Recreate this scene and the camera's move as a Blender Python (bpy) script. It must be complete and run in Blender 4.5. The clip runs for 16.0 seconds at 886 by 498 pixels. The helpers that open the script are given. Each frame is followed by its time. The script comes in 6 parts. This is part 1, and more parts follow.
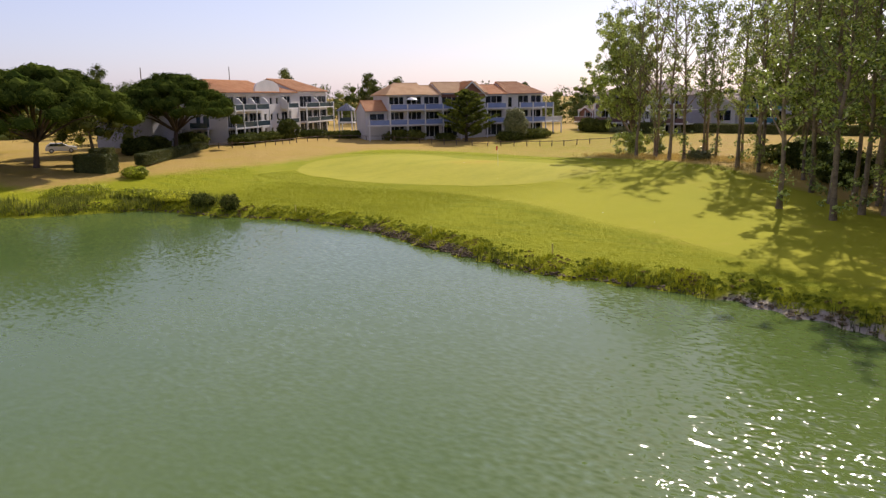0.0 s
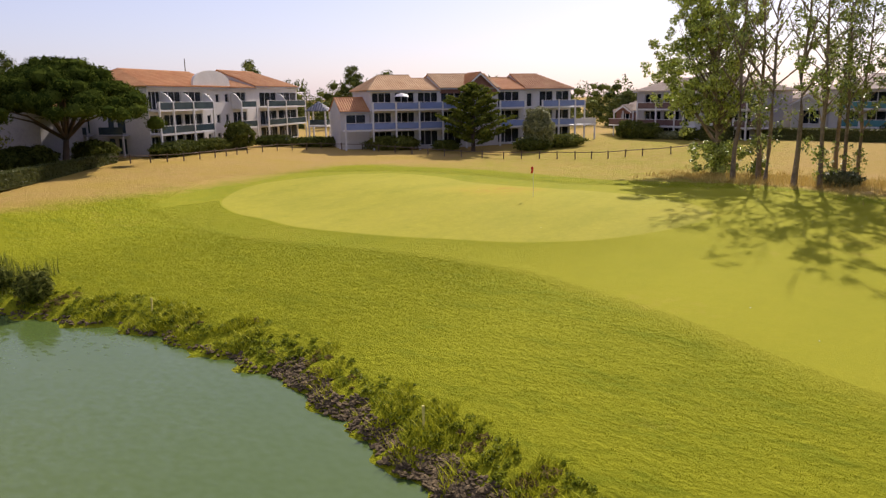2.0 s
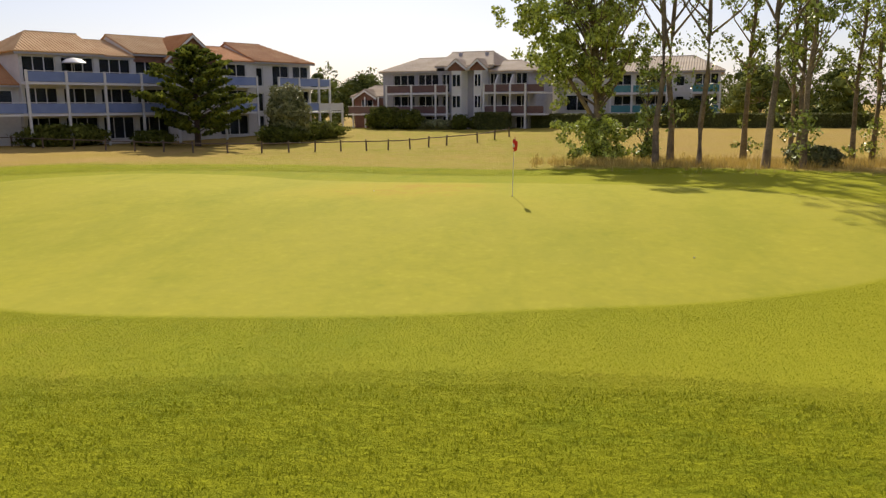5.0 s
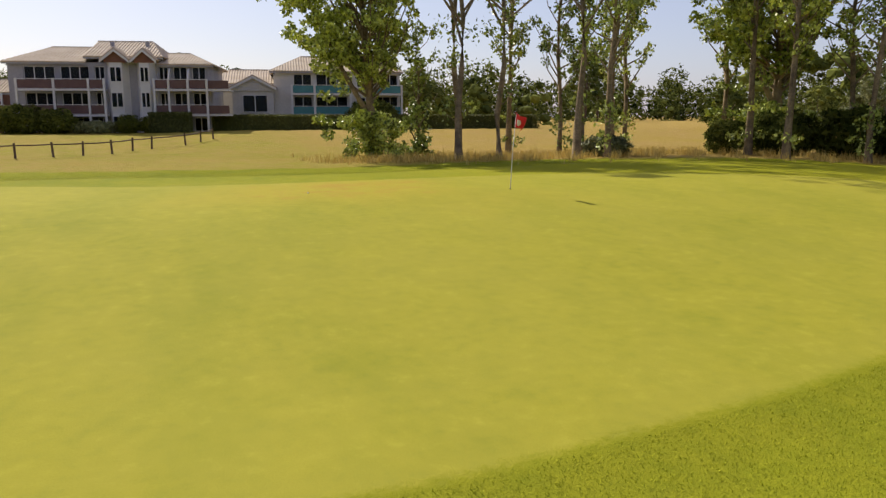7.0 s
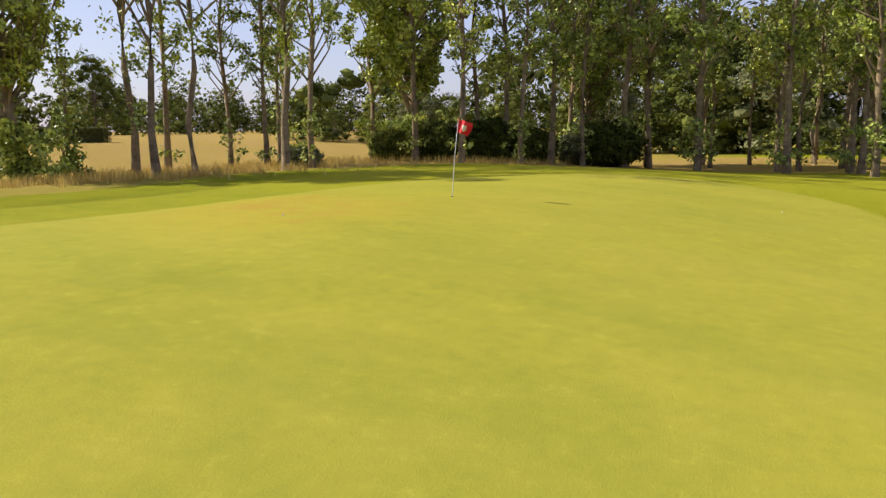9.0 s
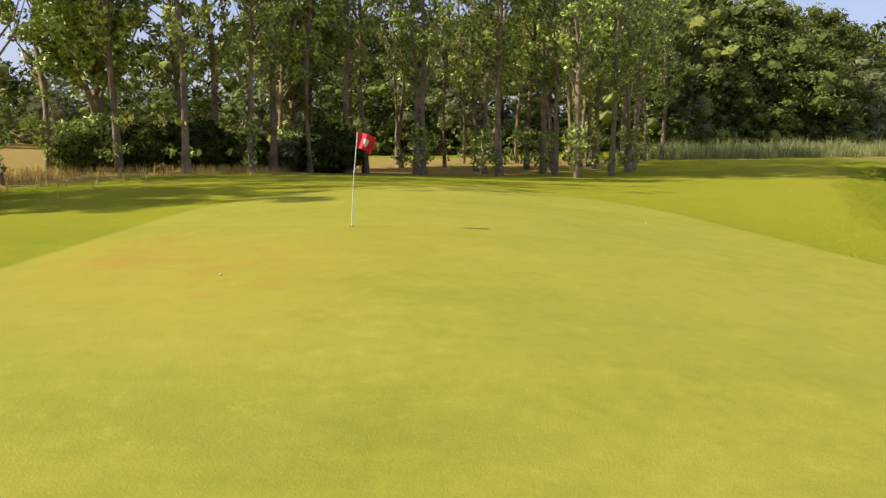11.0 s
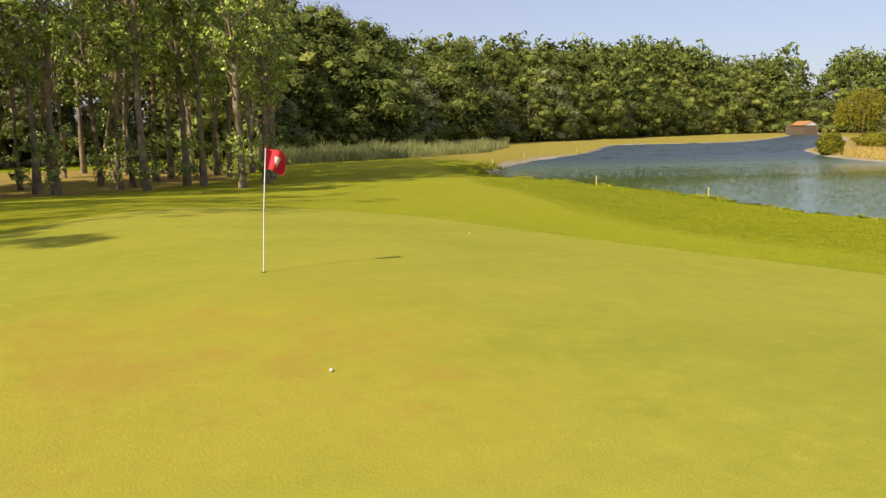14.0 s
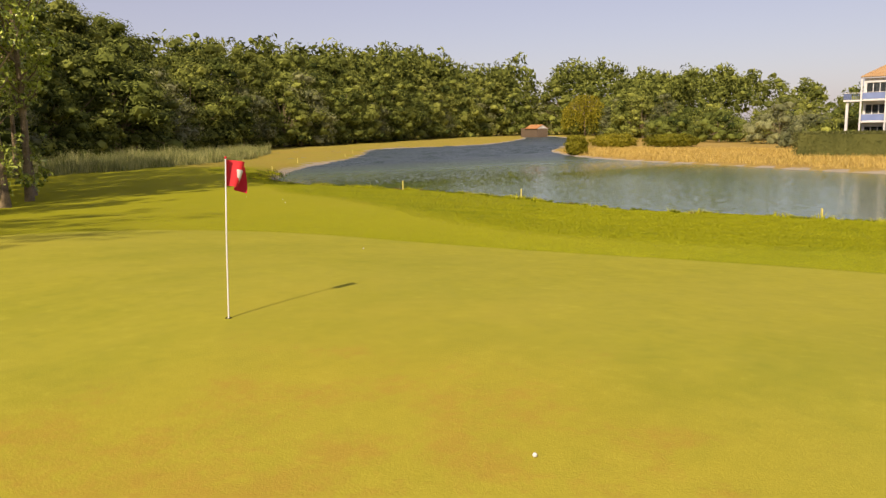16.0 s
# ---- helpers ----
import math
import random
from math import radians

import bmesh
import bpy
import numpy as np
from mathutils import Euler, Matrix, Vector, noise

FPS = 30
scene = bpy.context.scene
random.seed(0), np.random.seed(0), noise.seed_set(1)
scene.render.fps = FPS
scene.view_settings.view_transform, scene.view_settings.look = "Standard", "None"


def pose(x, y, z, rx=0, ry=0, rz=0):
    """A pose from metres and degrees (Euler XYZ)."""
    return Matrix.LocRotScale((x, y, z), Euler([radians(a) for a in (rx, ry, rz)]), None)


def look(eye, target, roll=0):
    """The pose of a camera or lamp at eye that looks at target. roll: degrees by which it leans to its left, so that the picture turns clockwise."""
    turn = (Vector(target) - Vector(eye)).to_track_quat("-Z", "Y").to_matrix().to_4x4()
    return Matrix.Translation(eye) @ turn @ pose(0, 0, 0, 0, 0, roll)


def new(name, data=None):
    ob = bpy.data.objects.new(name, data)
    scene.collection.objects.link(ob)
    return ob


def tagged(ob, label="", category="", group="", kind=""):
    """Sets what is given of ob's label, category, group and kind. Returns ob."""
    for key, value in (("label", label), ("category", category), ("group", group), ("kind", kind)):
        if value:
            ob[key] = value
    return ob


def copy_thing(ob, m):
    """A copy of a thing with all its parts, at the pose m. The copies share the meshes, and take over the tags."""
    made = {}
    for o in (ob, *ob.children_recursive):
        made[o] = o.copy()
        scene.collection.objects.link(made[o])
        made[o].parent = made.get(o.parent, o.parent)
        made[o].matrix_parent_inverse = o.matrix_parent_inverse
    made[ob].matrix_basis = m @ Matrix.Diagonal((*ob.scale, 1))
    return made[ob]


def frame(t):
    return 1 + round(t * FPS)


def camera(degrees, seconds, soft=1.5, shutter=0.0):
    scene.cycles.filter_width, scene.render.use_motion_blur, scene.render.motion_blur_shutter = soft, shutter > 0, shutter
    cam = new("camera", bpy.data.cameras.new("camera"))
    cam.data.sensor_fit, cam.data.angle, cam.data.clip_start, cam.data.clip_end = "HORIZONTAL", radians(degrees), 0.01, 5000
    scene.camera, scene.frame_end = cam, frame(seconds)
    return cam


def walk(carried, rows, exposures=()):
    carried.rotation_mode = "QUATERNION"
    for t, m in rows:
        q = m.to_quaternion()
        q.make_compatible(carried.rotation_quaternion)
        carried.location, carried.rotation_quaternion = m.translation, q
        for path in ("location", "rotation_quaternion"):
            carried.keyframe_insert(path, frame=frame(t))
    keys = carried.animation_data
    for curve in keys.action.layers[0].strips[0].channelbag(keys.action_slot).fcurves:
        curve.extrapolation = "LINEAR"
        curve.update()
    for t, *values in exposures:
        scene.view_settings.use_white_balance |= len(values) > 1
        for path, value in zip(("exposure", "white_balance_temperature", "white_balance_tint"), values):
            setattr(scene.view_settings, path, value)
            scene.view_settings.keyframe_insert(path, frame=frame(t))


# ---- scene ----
cam = camera(60.66, 16.0, soft=1.35)
PATH = [
    (0, look((49.509, -80.491, 8.466), (38.037, -64.594, 4.504), -0.80)),
    (0.5, look((44.368, -72.970, 8.347), (32.859, -57.101, 4.383), -0.87)),
    (1, look((38.667, -65.068, 8.436), (27.142, -49.210, 4.475), -0.82)),
    (1.5, look((33.417, -57.893, 8.092), (21.893, -42.027, 4.161), -0.78)),
    (2, look((28.158, -51.471, 7.593), (16.749, -35.520, 3.669), -0.78)),
    (2.5, look((22.874, -46.009, 6.932), (11.888, -29.763, 3.012), -0.75)),
    (3, look((17.747, -41.958, 5.926), (7.672, -25.124, 2.040), -0.60)),
    (3.5, look((13.057, -38.536, 5.138), (4.345, -20.948, 1.295), -0.30)),
    (4, look((8.759, -35.619, 4.521), (1.812, -17.253, 0.722), -0.13)),
    (4.5, look((4.808, -33.079, 4.027), (-0.047, -14.044, 0.272), -0.13)),
    (5, look((1.161, -30.791, 3.608), (-1.379, -11.303, -0.103), -0.28)),
    (5.5, look((-2.229, -28.628, 3.216), (-2.354, -8.968, -0.451), -0.46)),
    (6, look((-5.405, -26.465, 2.803), (-3.155, -6.925, -0.818), -0.35)),
    (6.5, look((-8.512, -23.746, 2.459), (-3.514, -4.708, -1.083), -0.29)),
    (7, look((-11.641, -21.056, 2.239), (-3.671, -3.036, -1.191), -0.12)),
    (7.5, look((-15.266, -18.378, 1.899), (-4.033, -2.152, -1.345), 0.04)),
    (8, look((-17.848, -15.700, 1.883), (-3.974, -1.650, -1.300), -0.05)),
    (8.5, look((-19.570, -13.152, 1.919), (-3.679, -1.419, -1.212), -0.21)),
    (9, look((-20.808, -10.629, 2.057), (-3.331, -1.423, -1.075), -0.45)),
    (9.5, look((-21.393, -8.189, 2.113), (-2.811, -1.482, -1.006), -0.47)),
    (10, look((-21.080, -5.940, 2.221), (-1.796, -1.669, -0.928), -0.27)),
    (10.5, look((-20.154, -3.888, 2.357), (-0.505, -1.951, -0.827), -0.11)),
    (11, look((-18.904, -2.041, 2.496), (0.833, -2.316, -0.722), -0.05)),
    (11.5, look((-17.615, -0.406, 2.614), (1.977, -2.767, -0.639), -0.08)),
    (12, look((-16.575, 1.010, 2.686), (2.674, -3.315, -0.596), -0.18)),
    (12.5, look((-16.070, 2.200, 2.689), (2.671, -3.977, -0.569), -0.24)),
    (13, look((-15.453, 3.270, 2.731), (2.640, -4.618, -0.498), -0.40)),
    (13.5, look((-14.631, 4.330, 2.730), (2.592, -5.318, -0.481), -0.49)),
    (14, look((-13.650, 5.249, 2.703), (2.599, -5.967, -0.488), -0.60)),
    (14.5, look((-12.664, 6.096, 2.697), (2.470, -6.585, -0.486), -0.70)),
    (15, look((-11.598, 6.727, 2.686), (2.315, -7.286, -0.485), -0.83)),
    (15.5, look((-10.383, 7.058, 2.705), (2.282, -8.095, -0.454), -0.92)),
    (16, look((-9.098, 6.908, 2.729), (2.644, -8.972, -0.429), -1.04)),
]
walk(cam, PATH, [(0, 0.16, 6550, 18), (2, 0.17, 6700, 19), (3, 0.13, 6850, 15), (5.5, 0.08, 7150, 9), (7, 0.0, 6800, 10), (8, 0.1, 6600, 12), (9, 0.24, 6600, 12), (12.5, 0.26, 6200, 9), (13.5, 0.22, 6400, 7), (14.5, 0.12, 7250, 13), (15.5, 0.06, 7700, 16), (16, 0.02, 7850, 17)])

# ---- light ----
SUN_BEARING, SUN_HEIGHT = radians(-12), radians(38.3)
world = bpy.data.worlds.new("sky")
scene.world = world
world.use_nodes = True
wn = world.node_tree.nodes
sky = wn.new("ShaderNodeTexSky")
sky.sky_type, sky.sun_disc = "NISHITA", False
sky.sun_elevation, sky.sun_rotation = SUN_HEIGHT, SUN_BEARING
sky.air_density, sky.dust_density, sky.ozone_density = 1.0, 1.1, 3.5
wn["Background"].inputs["Strength"].default_value = 0.105
haze = wn.new("ShaderNodeMix")
haze.data_type = "RGBA"
haze.inputs[0].default_value = 0.36
haze.inputs[7].default_value = (6.5, 6.1, 9.0, 1)
world.node_tree.links.new(sky.outputs[0], haze.inputs[6])
world.node_tree.links.new(haze.outputs[2], wn["Background"].inputs["Color"])
sun = new("sun", bpy.data.lights.new("sun", "SUN"))
sun.data.energy, sun.data.angle, sun.data.color = 5.0, radians(0.55), (1.0, 0.93, 0.8)
sun_way = Vector((math.sin(SUN_BEARING) * math.cos(SUN_HEIGHT), math.cos(SUN_BEARING) * math.cos(SUN_HEIGHT), math.sin(SUN_HEIGHT)))
sun.matrix_world = look(sun_way * 300, (0, 0, 0))

# ---- materials ----


def material(name, base=(0.5, 0.5, 0.5), rough=0.7, metal=0.0):
    m = bpy.data.materials.new(name)
    m.use_nodes = True
    b = m.node_tree.nodes["Principled BSDF"]
    b.inputs["Base Color"].default_value = (*base, 1)
    b.inputs["Roughness"].default_value = rough
    b.inputs["Metallic"].default_value = metal
    return m


class Nodes:
    """Short calls for wiring one material."""

    def __init__(self, m):
        self.t = m.node_tree
        self.b = self.t.nodes["Principled BSDF"]

    def add(self, kind, **inputs):
        n = self.t.nodes.new("ShaderNode" + kind)
        for k, v in inputs.items():
            self.put(n.inputs[k.replace("_", " ")], v)
        return n

    def put(self, socket, v):
        if isinstance(v, bpy.types.NodeSocket):
            self.t.links.new(v, socket)
        elif isinstance(v, tuple) and len(v) == 3 and socket.type == "RGBA":
            socket.default_value = (*v, 1)
        else:
            socket.default_value = v

    def noise(self, where, scale, detail=4.0, rough=0.55):
        return self.add("TexNoise", Vector=where, Scale=scale, Detail=detail, Roughness=rough).outputs["Fac"]

    def ramp(self, fac, low, high):
        n = self.add("MapRange", Value=fac, From_Min=low, From_Max=high)
        return n.outputs["Result"]

    def mix(self, fac, a, b):
        n = self.t.nodes.new("ShaderNodeMix")
        n.data_type = "RGBA"
        self.put(n.inputs[0], fac), self.put(n.inputs[6], a), self.put(n.inputs[7], b)
        return n.outputs[2]

    def math(self, op, a, b=0.0):
        n = self.t.nodes.new("ShaderNodeMath")
        n.operation = op
        self.put(n.inputs[0], a), self.put(n.inputs[1], b)
        return n.outputs[0]

    def attr(self, name):
        n = self.t.nodes.new("ShaderNodeAttribute")
        n.attribute_name = name
        return n.outputs["Fac"]

    def bump(self, height, strength, distance):
        n = self.add("Bump", Height=height, Strength=strength, Distance=distance)
        self.t.links.new(n.outputs[0], self.b.inputs["Normal"])


def textured(name, base, other, scale, rough=0.8, bump=0.3, depth=0.02, fine=12.0, random_shift=0.0, metal=0.0):
    """A surface that varies between two colours at two scales, with fine relief."""
    m = material(name, base, rough, metal)
    n = Nodes(m)
    where = n.add("TexCoord").outputs["Object"]
    big, small = n.noise(where, scale), n.noise(where, scale * fine, 6.0, 0.65)
    fac = n.ramp(n.math("ADD", n.math("MULTIPLY", big, 0.6), n.math("MULTIPLY", small, 0.5)), 0.38, 0.72)
    col = n.mix(fac, base, other)
    if random_shift:
        h = n.add("HueSaturation", Color=col)
        r = n.add("ObjectInfo").outputs["Random"]
        n.put(h.inputs["Value"], n.add("MapRange", Value=r, To_Min=1 - random_shift, To_Max=1 + random_shift).outputs["Result"])
        col = h.outputs[0]
    n.put(n.b.inputs["Base Color"], col)
    n.bump(small, bump, depth)
    return m


def leafy(name, dark, light, back=0.35, rough=0.5, gloss=0.12):
    """Leaves: two-tone by leaf, some light shining through."""
    m = material(name, dark, rough)
    n = Nodes(m)
    n.b.inputs["Specular IOR Level"].default_value = gloss
    isl = n.add("NewGeometry").outputs["Random Per Island"]
    tree = n.add("ObjectInfo").outputs["Random"]
    where = n.add("TexCoord").outputs["Object"]
    patch = n.noise(where, 0.35, 3.0)
    fac = n.ramp(n.math("ADD", n.math("MULTIPLY", isl, 0.7), n.math("MULTIPLY", patch, 0.6)), 0.3, 1.05)
    col = n.mix(fac, dark, light)
    h = n.add("HueSaturation", Color=col)
    n.put(h.inputs["Value"], n.add("MapRange", Value=tree, To_Min=0.62, To_Max=1.28).outputs["Result"])
    n.put(h.inputs["Hue"], n.add("MapRange", Value=tree, To_Min=0.512, To_Max=0.486).outputs["Result"])
    n.put(n.b.inputs["Base Color"], h.outputs[0])
    tr = n.add("BsdfTranslucent", Color=h.outputs[0])
    mixed = n.add("MixShader", Fac=back)
    n.t.links.new(n.b.outputs[0], mixed.inputs[1])
    n.t.links.new(tr.outputs[0], mixed.inputs[2])
    n.t.links.new(mixed.outputs[0], n.t.nodes["Material Output"].inputs["Surface"])
    return m


def grass_material():
    m = material("grass", (0.2, 0.2, 0.03), 0.9)
    n = Nodes(m)
    where = n.add("TexCoord").outputs["Object"]
    n1, n2, n3 = n.noise(where, 0.12, 5.0), n.noise(where, 0.9, 5.0, 0.6), n.noise(where, 9.0, 6.0, 0.7)
    n4 = n.noise(where, 40.0, 4.0, 0.7)
    speck = n.math("ADD", n.math("MULTIPLY", n3, 0.5), n.math("MULTIPLY", n4, 0.5))
    edge = n.math("MULTIPLY", n.math("SUBTRACT", n3, 0.5), 0.5)
    green = n.ramp(n.math("ADD", n.attr("green"), edge), -0.1, 0.1)
    short = n.ramp(n.math("ADD", n.attr("short"), n.math("MULTIPLY", edge, 3.0)), -1.0, 0.7)
    dry = n.ramp(n.math("ADD", n.attr("dry"), n.math("SUBTRACT", n.math("ADD", n1, n.math("MULTIPLY", n2, 0.8)), 0.9)), 0.15, 0.85)
    bare = n.ramp(n.math("ADD", n.attr("bare"), n.math("MULTIPLY", n.math("SUBTRACT", n2, 0.5), 0.8)), 0.35, 0.65)
    wear = n.ramp(n.math("ADD", n.math("MULTIPLY", n1, 0.7), n.math("MULTIPLY", n2, 0.5)), 0.42, 0.78)
    fine = n.ramp(speck, 0.3, 0.7)
    fleck = n.math("ADD", n.math("MULTIPLY", n.noise(where, 4.5, 6.0, 0.7), 0.65), n.math("MULTIPLY", n.noise(where, 1.3, 3.0), 0.35))
    stretched = n.add("Mapping", Vector=where, Scale=(1.0, 0.45, 1.0), Rotation=(0, 0, 0.9)).outputs[0]
    blotch = n.ramp(n.math("ADD", n.math("MULTIPLY", n.noise(stretched, 0.33, 3.0), 0.7), n.math("MULTIPLY", n.noise(stretched, 1.7, 4.0, 0.65), 0.4)), 0.5, 0.68)
    c_rough = n.mix(fine, (0.19, 0.225, 0.012), (0.32, 0.34, 0.018))
    c_rough = n.mix(n.ramp(n2, 0.35, 0.7), c_rough, n.mix(fine, (0.225, 0.24, 0.011), (0.35, 0.345, 0.018)))
    c_rough = n.mix(n.math("MULTIPLY", n.ramp(n.math("ADD", n.attr("short"), n.math("MULTIPLY", n2, 2.0)), -0.5, -3.5), 0.8), c_rough, n.mix(fine, (0.23, 0.25, 0.011), (0.345, 0.35, 0.018)))
    along = n.add("Mapping", Vector=where, Scale=(0.4, 1.5, 1.0), Rotation=(0, 0, 0.35)).outputs[0]
    streak = n.math("ADD", n.math("MULTIPLY", n.noise(along, 0.55, 3.0), 0.55), n.math("MULTIPLY", n.noise(along, 2.4, 4.0, 0.6), 0.45))
    c_rough = n.mix(n.math("MULTIPLY", n.ramp(streak, 0.5, 0.66), 0.6), c_rough, (0.155, 0.20, 0.01))
    c_rough = n.mix(n.math("MULTIPLY", n.ramp(streak, 0.46, 0.32), 0.5), c_rough, (0.35, 0.345, 0.02))
    c_short = n.mix(fine, (0.185, 0.215, 0.013), (0.31, 0.32, 0.02))
    c_short = n.mix(n.math("MULTIPLY", n.ramp(fleck, 0.5, 0.64), 0.5), c_short, (0.14, 0.18, 0.012))
    c_short = n.mix(n.math("MULTIPLY", n.ramp(fleck, 0.46, 0.3), 0.5), c_short, (0.40, 0.395, 0.03))
    c_short = n.mix(n.math("MULTIPLY", blotch, 0.6), c_short, (0.165, 0.21, 0.014))
    c_short = n.mix(n.math("MULTIPLY", wear, 0.5), c_short, (0.33, 0.295, 0.025))
    # sunlit look painted into the short grass: lighter and yellower to the east
    painted_sun = n.math("MULTIPLY", n.ramp(n.add("SeparateXYZ", Vector=where).outputs[0], -6, 9), 0.6)
    c_short = n.mix(painted_sun, c_short, n.mix(fine, (0.28, 0.275, 0.018), (0.38, 0.36, 0.026)))
    c_green = n.mix(fine, (0.30, 0.287, 0.03), (0.39, 0.362, 0.044))
    c_green = n.mix(n.math("MULTIPLY", n.ramp(n2, 0.42, 0.72), 0.5), c_green, (0.28, 0.277, 0.029))
    c_green = n.mix(n.math("MULTIPLY", blotch, 0.6), c_green, (0.235, 0.257, 0.026))
    c_green = n.mix(n.math("MULTIPLY", n.ramp(fleck, 0.5, 0.66), 0.55), c_green, (0.205, 0.237, 0.027))
    c_green = n.mix(n.math("MULTIPLY", n.ramp(fleck, 0.46, 0.3), 0.6), c_green, (0.47, 0.43, 0.06))
    c_green = n.mix(n.math("MULTIPLY", wear, 0.45), c_green, (0.41, 0.365, 0.06))
    red = n.ramp(n.math("ADD", n.attr("worn"), n.math("MULTIPLY", n.math("ADD", n.math("SUBTRACT", n2, 0.5), n.math("MULTIPLY", n.math("SUBTRACT", n3, 0.5), 0.5)), 3.2)), 0.95, 1.6)
    ochre = n.ramp(n.math("ADD", n.attr("worn"), n.math("MULTIPLY", n.math("SUBTRACT", n1, 0.5), 1.6)), 0.25, 0.95)
    c_green = n.mix(n.math("MULTIPLY", ochre, 0.33), c_green, (0.43, 0.32, 0.035))
    c_green = n.mix(n.math("MULTIPLY", red, 0.42), c_green, (0.40, 0.21, 0.045))
    c_dry = n.mix(fine, (0.30, 0.20, 0.055), (0.51, 0.35, 0.12))
    c_dry = n.mix(n.ramp(n1, 0.4, 0.7), c_dry, n.mix(fine, (0.29, 0.212, 0.04), (0.47, 0.345, 0.08)))
    c_bare = n.mix(n2, (0.30, 0.25, 0.18), (0.48, 0.42, 0.32))
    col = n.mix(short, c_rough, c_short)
    col = n.mix(dry, col, c_dry)
    col = n.mix(green, col, c_green)
    col = n.mix(bare, col, c_bare)
    n.put(n.b.inputs["Base Color"], col)
    n.b.inputs["Specular IOR Level"].default_value = 0.03
    n.put(n.b.inputs["Roughness"], 0.85)
    tall = n.math("MULTIPLY", speck, n.math("SUBTRACT", 1.15, n.math("ADD", n.math("MULTIPLY", short, 0.8), n.math("MULTIPLY", green, 0.22))))
    tuft = n.math("MULTIPLY", n.noise(n.add("Mapping", Vector=where, Scale=(0.8, 1.3, 1.0), Rotation=(0, 0, 0.35)).outputs[0], 2.8, 5.0, 0.65), n.math("SUBTRACT", 1.0, n.math("MAXIMUM", short, green)))
    n.bump(n.math("ADD", tall, n.math("MULTIPLY", tuft, n.math("SUBTRACT", 3.0, n.math("MULTIPLY", dry, 2.2)))), 0.8, 0.12)
    return m


def water_material():
    m = material("lake_water", (0.095, 0.135, 0.038), 0.045)
    n = Nodes(m)
    n.b.inputs["IOR"].default_value = 1.33
    where = n.add("TexCoord").outputs["Object"]
    mp = n.add("Mapping", Vector=where, Scale=(1.0, 1.7, 1.0), Rotation=(0, 0, 0.5)).outputs[0]
    calm = n.noise(where, 0.045, 3.0)
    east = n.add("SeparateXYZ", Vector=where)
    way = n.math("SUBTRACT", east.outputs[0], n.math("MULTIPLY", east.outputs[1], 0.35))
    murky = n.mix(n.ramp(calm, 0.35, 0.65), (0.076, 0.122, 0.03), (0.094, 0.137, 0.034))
    # base darkens towards the open end, standing in for the blue sky reflection
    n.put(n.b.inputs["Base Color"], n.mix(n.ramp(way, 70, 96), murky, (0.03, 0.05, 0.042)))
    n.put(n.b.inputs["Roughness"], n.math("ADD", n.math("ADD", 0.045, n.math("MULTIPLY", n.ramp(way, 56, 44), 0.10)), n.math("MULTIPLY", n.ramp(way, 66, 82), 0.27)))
    slope = n.math("ADD", 0.15, n.math("ADD", n.math("MULTIPLY", n.ramp(way, 54, 72), 0.74), n.math("MULTIPLY", n.ramp(way, 74, 96), 0.5)))
    slope = n.math("MULTIPLY", slope, n.math("ADD", 0.45, n.ramp(calm, 0.3, 0.7)))
    tilt = n.add("TexNoise", Vector=mp, Scale=2.6, Detail=0.5, Roughness=0.5).outputs["Color"]
    lean = n.t.nodes.new("ShaderNodeVectorMath")
    lean.operation = "SUBTRACT"
    n.put(lean.inputs[0], tilt)
    lean.inputs[1].default_value = (0.5, 0.5, 0.5)
    flat = n.add("SeparateXYZ", Vector=lean.outputs[0])
    facet = n.add("CombineXYZ", X=n.math("MULTIPLY", flat.outputs[0], slope), Y=n.math("MULTIPLY", flat.outputs[1], slope), Z=0.0)
    total = n.t.nodes.new("ShaderNodeVectorMath")
    n.put(total.inputs[0], facet.outputs[0])
    n.put(total.inputs[1], n.add("NewGeometry").outputs["Normal"])
    unit = n.t.nodes.new("ShaderNodeVectorMath")
    unit.operation = "NORMALIZE"
    n.put(unit.inputs[0], total.outputs[0])
    n.put(n.b.inputs["Normal"], unit.outputs[0])
    return m


GRASS = grass_material()
WATER = water_material()
BARK = textured("poplar_bark", (0.085, 0.064, 0.04), (0.40, 0.30, 0.17), 1.5, 0.95, 0.8, 0.05, 9.0, 0.15)
PINE_BARK = textured("pine_bark", (0.06, 0.045, 0.035), (0.15, 0.10, 0.07), 1.5, 0.95, 0.8, 0.05, 9.0, 0.15)
POPLAR_LEAF = leafy("poplar_leaf", (0.08, 0.125, 0.018), (0.66, 0.75, 0.15), 0.07, 0.38, 0.35)
WOOD_LEAF = leafy("woodland_leaf", (0.034, 0.05, 0.013), (0.285, 0.318, 0.068), 0.08, 0.8, 0.05)
PINE_LEAF = leafy("pine_needles", (0.034, 0.05, 0.013), (0.23, 0.262, 0.056), 0.08, 0.8, 0.05)
OLIVE_LEAF = leafy("silver_leaf", (0.085, 0.10, 0.04), (0.34, 0.35, 0.15), 0.2)
WILLOW_LEAF = leafy("willow_leaf", (0.18, 0.18, 0.015), (0.48, 0.42, 0.05), 0.4)
SHRUB_LEAF = leafy("shrub_leaf", (0.035, 0.05, 0.009), (0.20, 0.22, 0.042), 0.3, 0.8, 0.05)
UMBRELLA_LEAF = leafy("stone_pine_needles", (0.022, 0.04, 0.007), (0.095, 0.125, 0.02), 0.2, 0.9, 0.0)
PLASTER = textured("white_plaster", (0.50, 0.48, 0.45), (0.64, 0.62, 0.58), 0.3, 0.9, 0.2, 0.01)
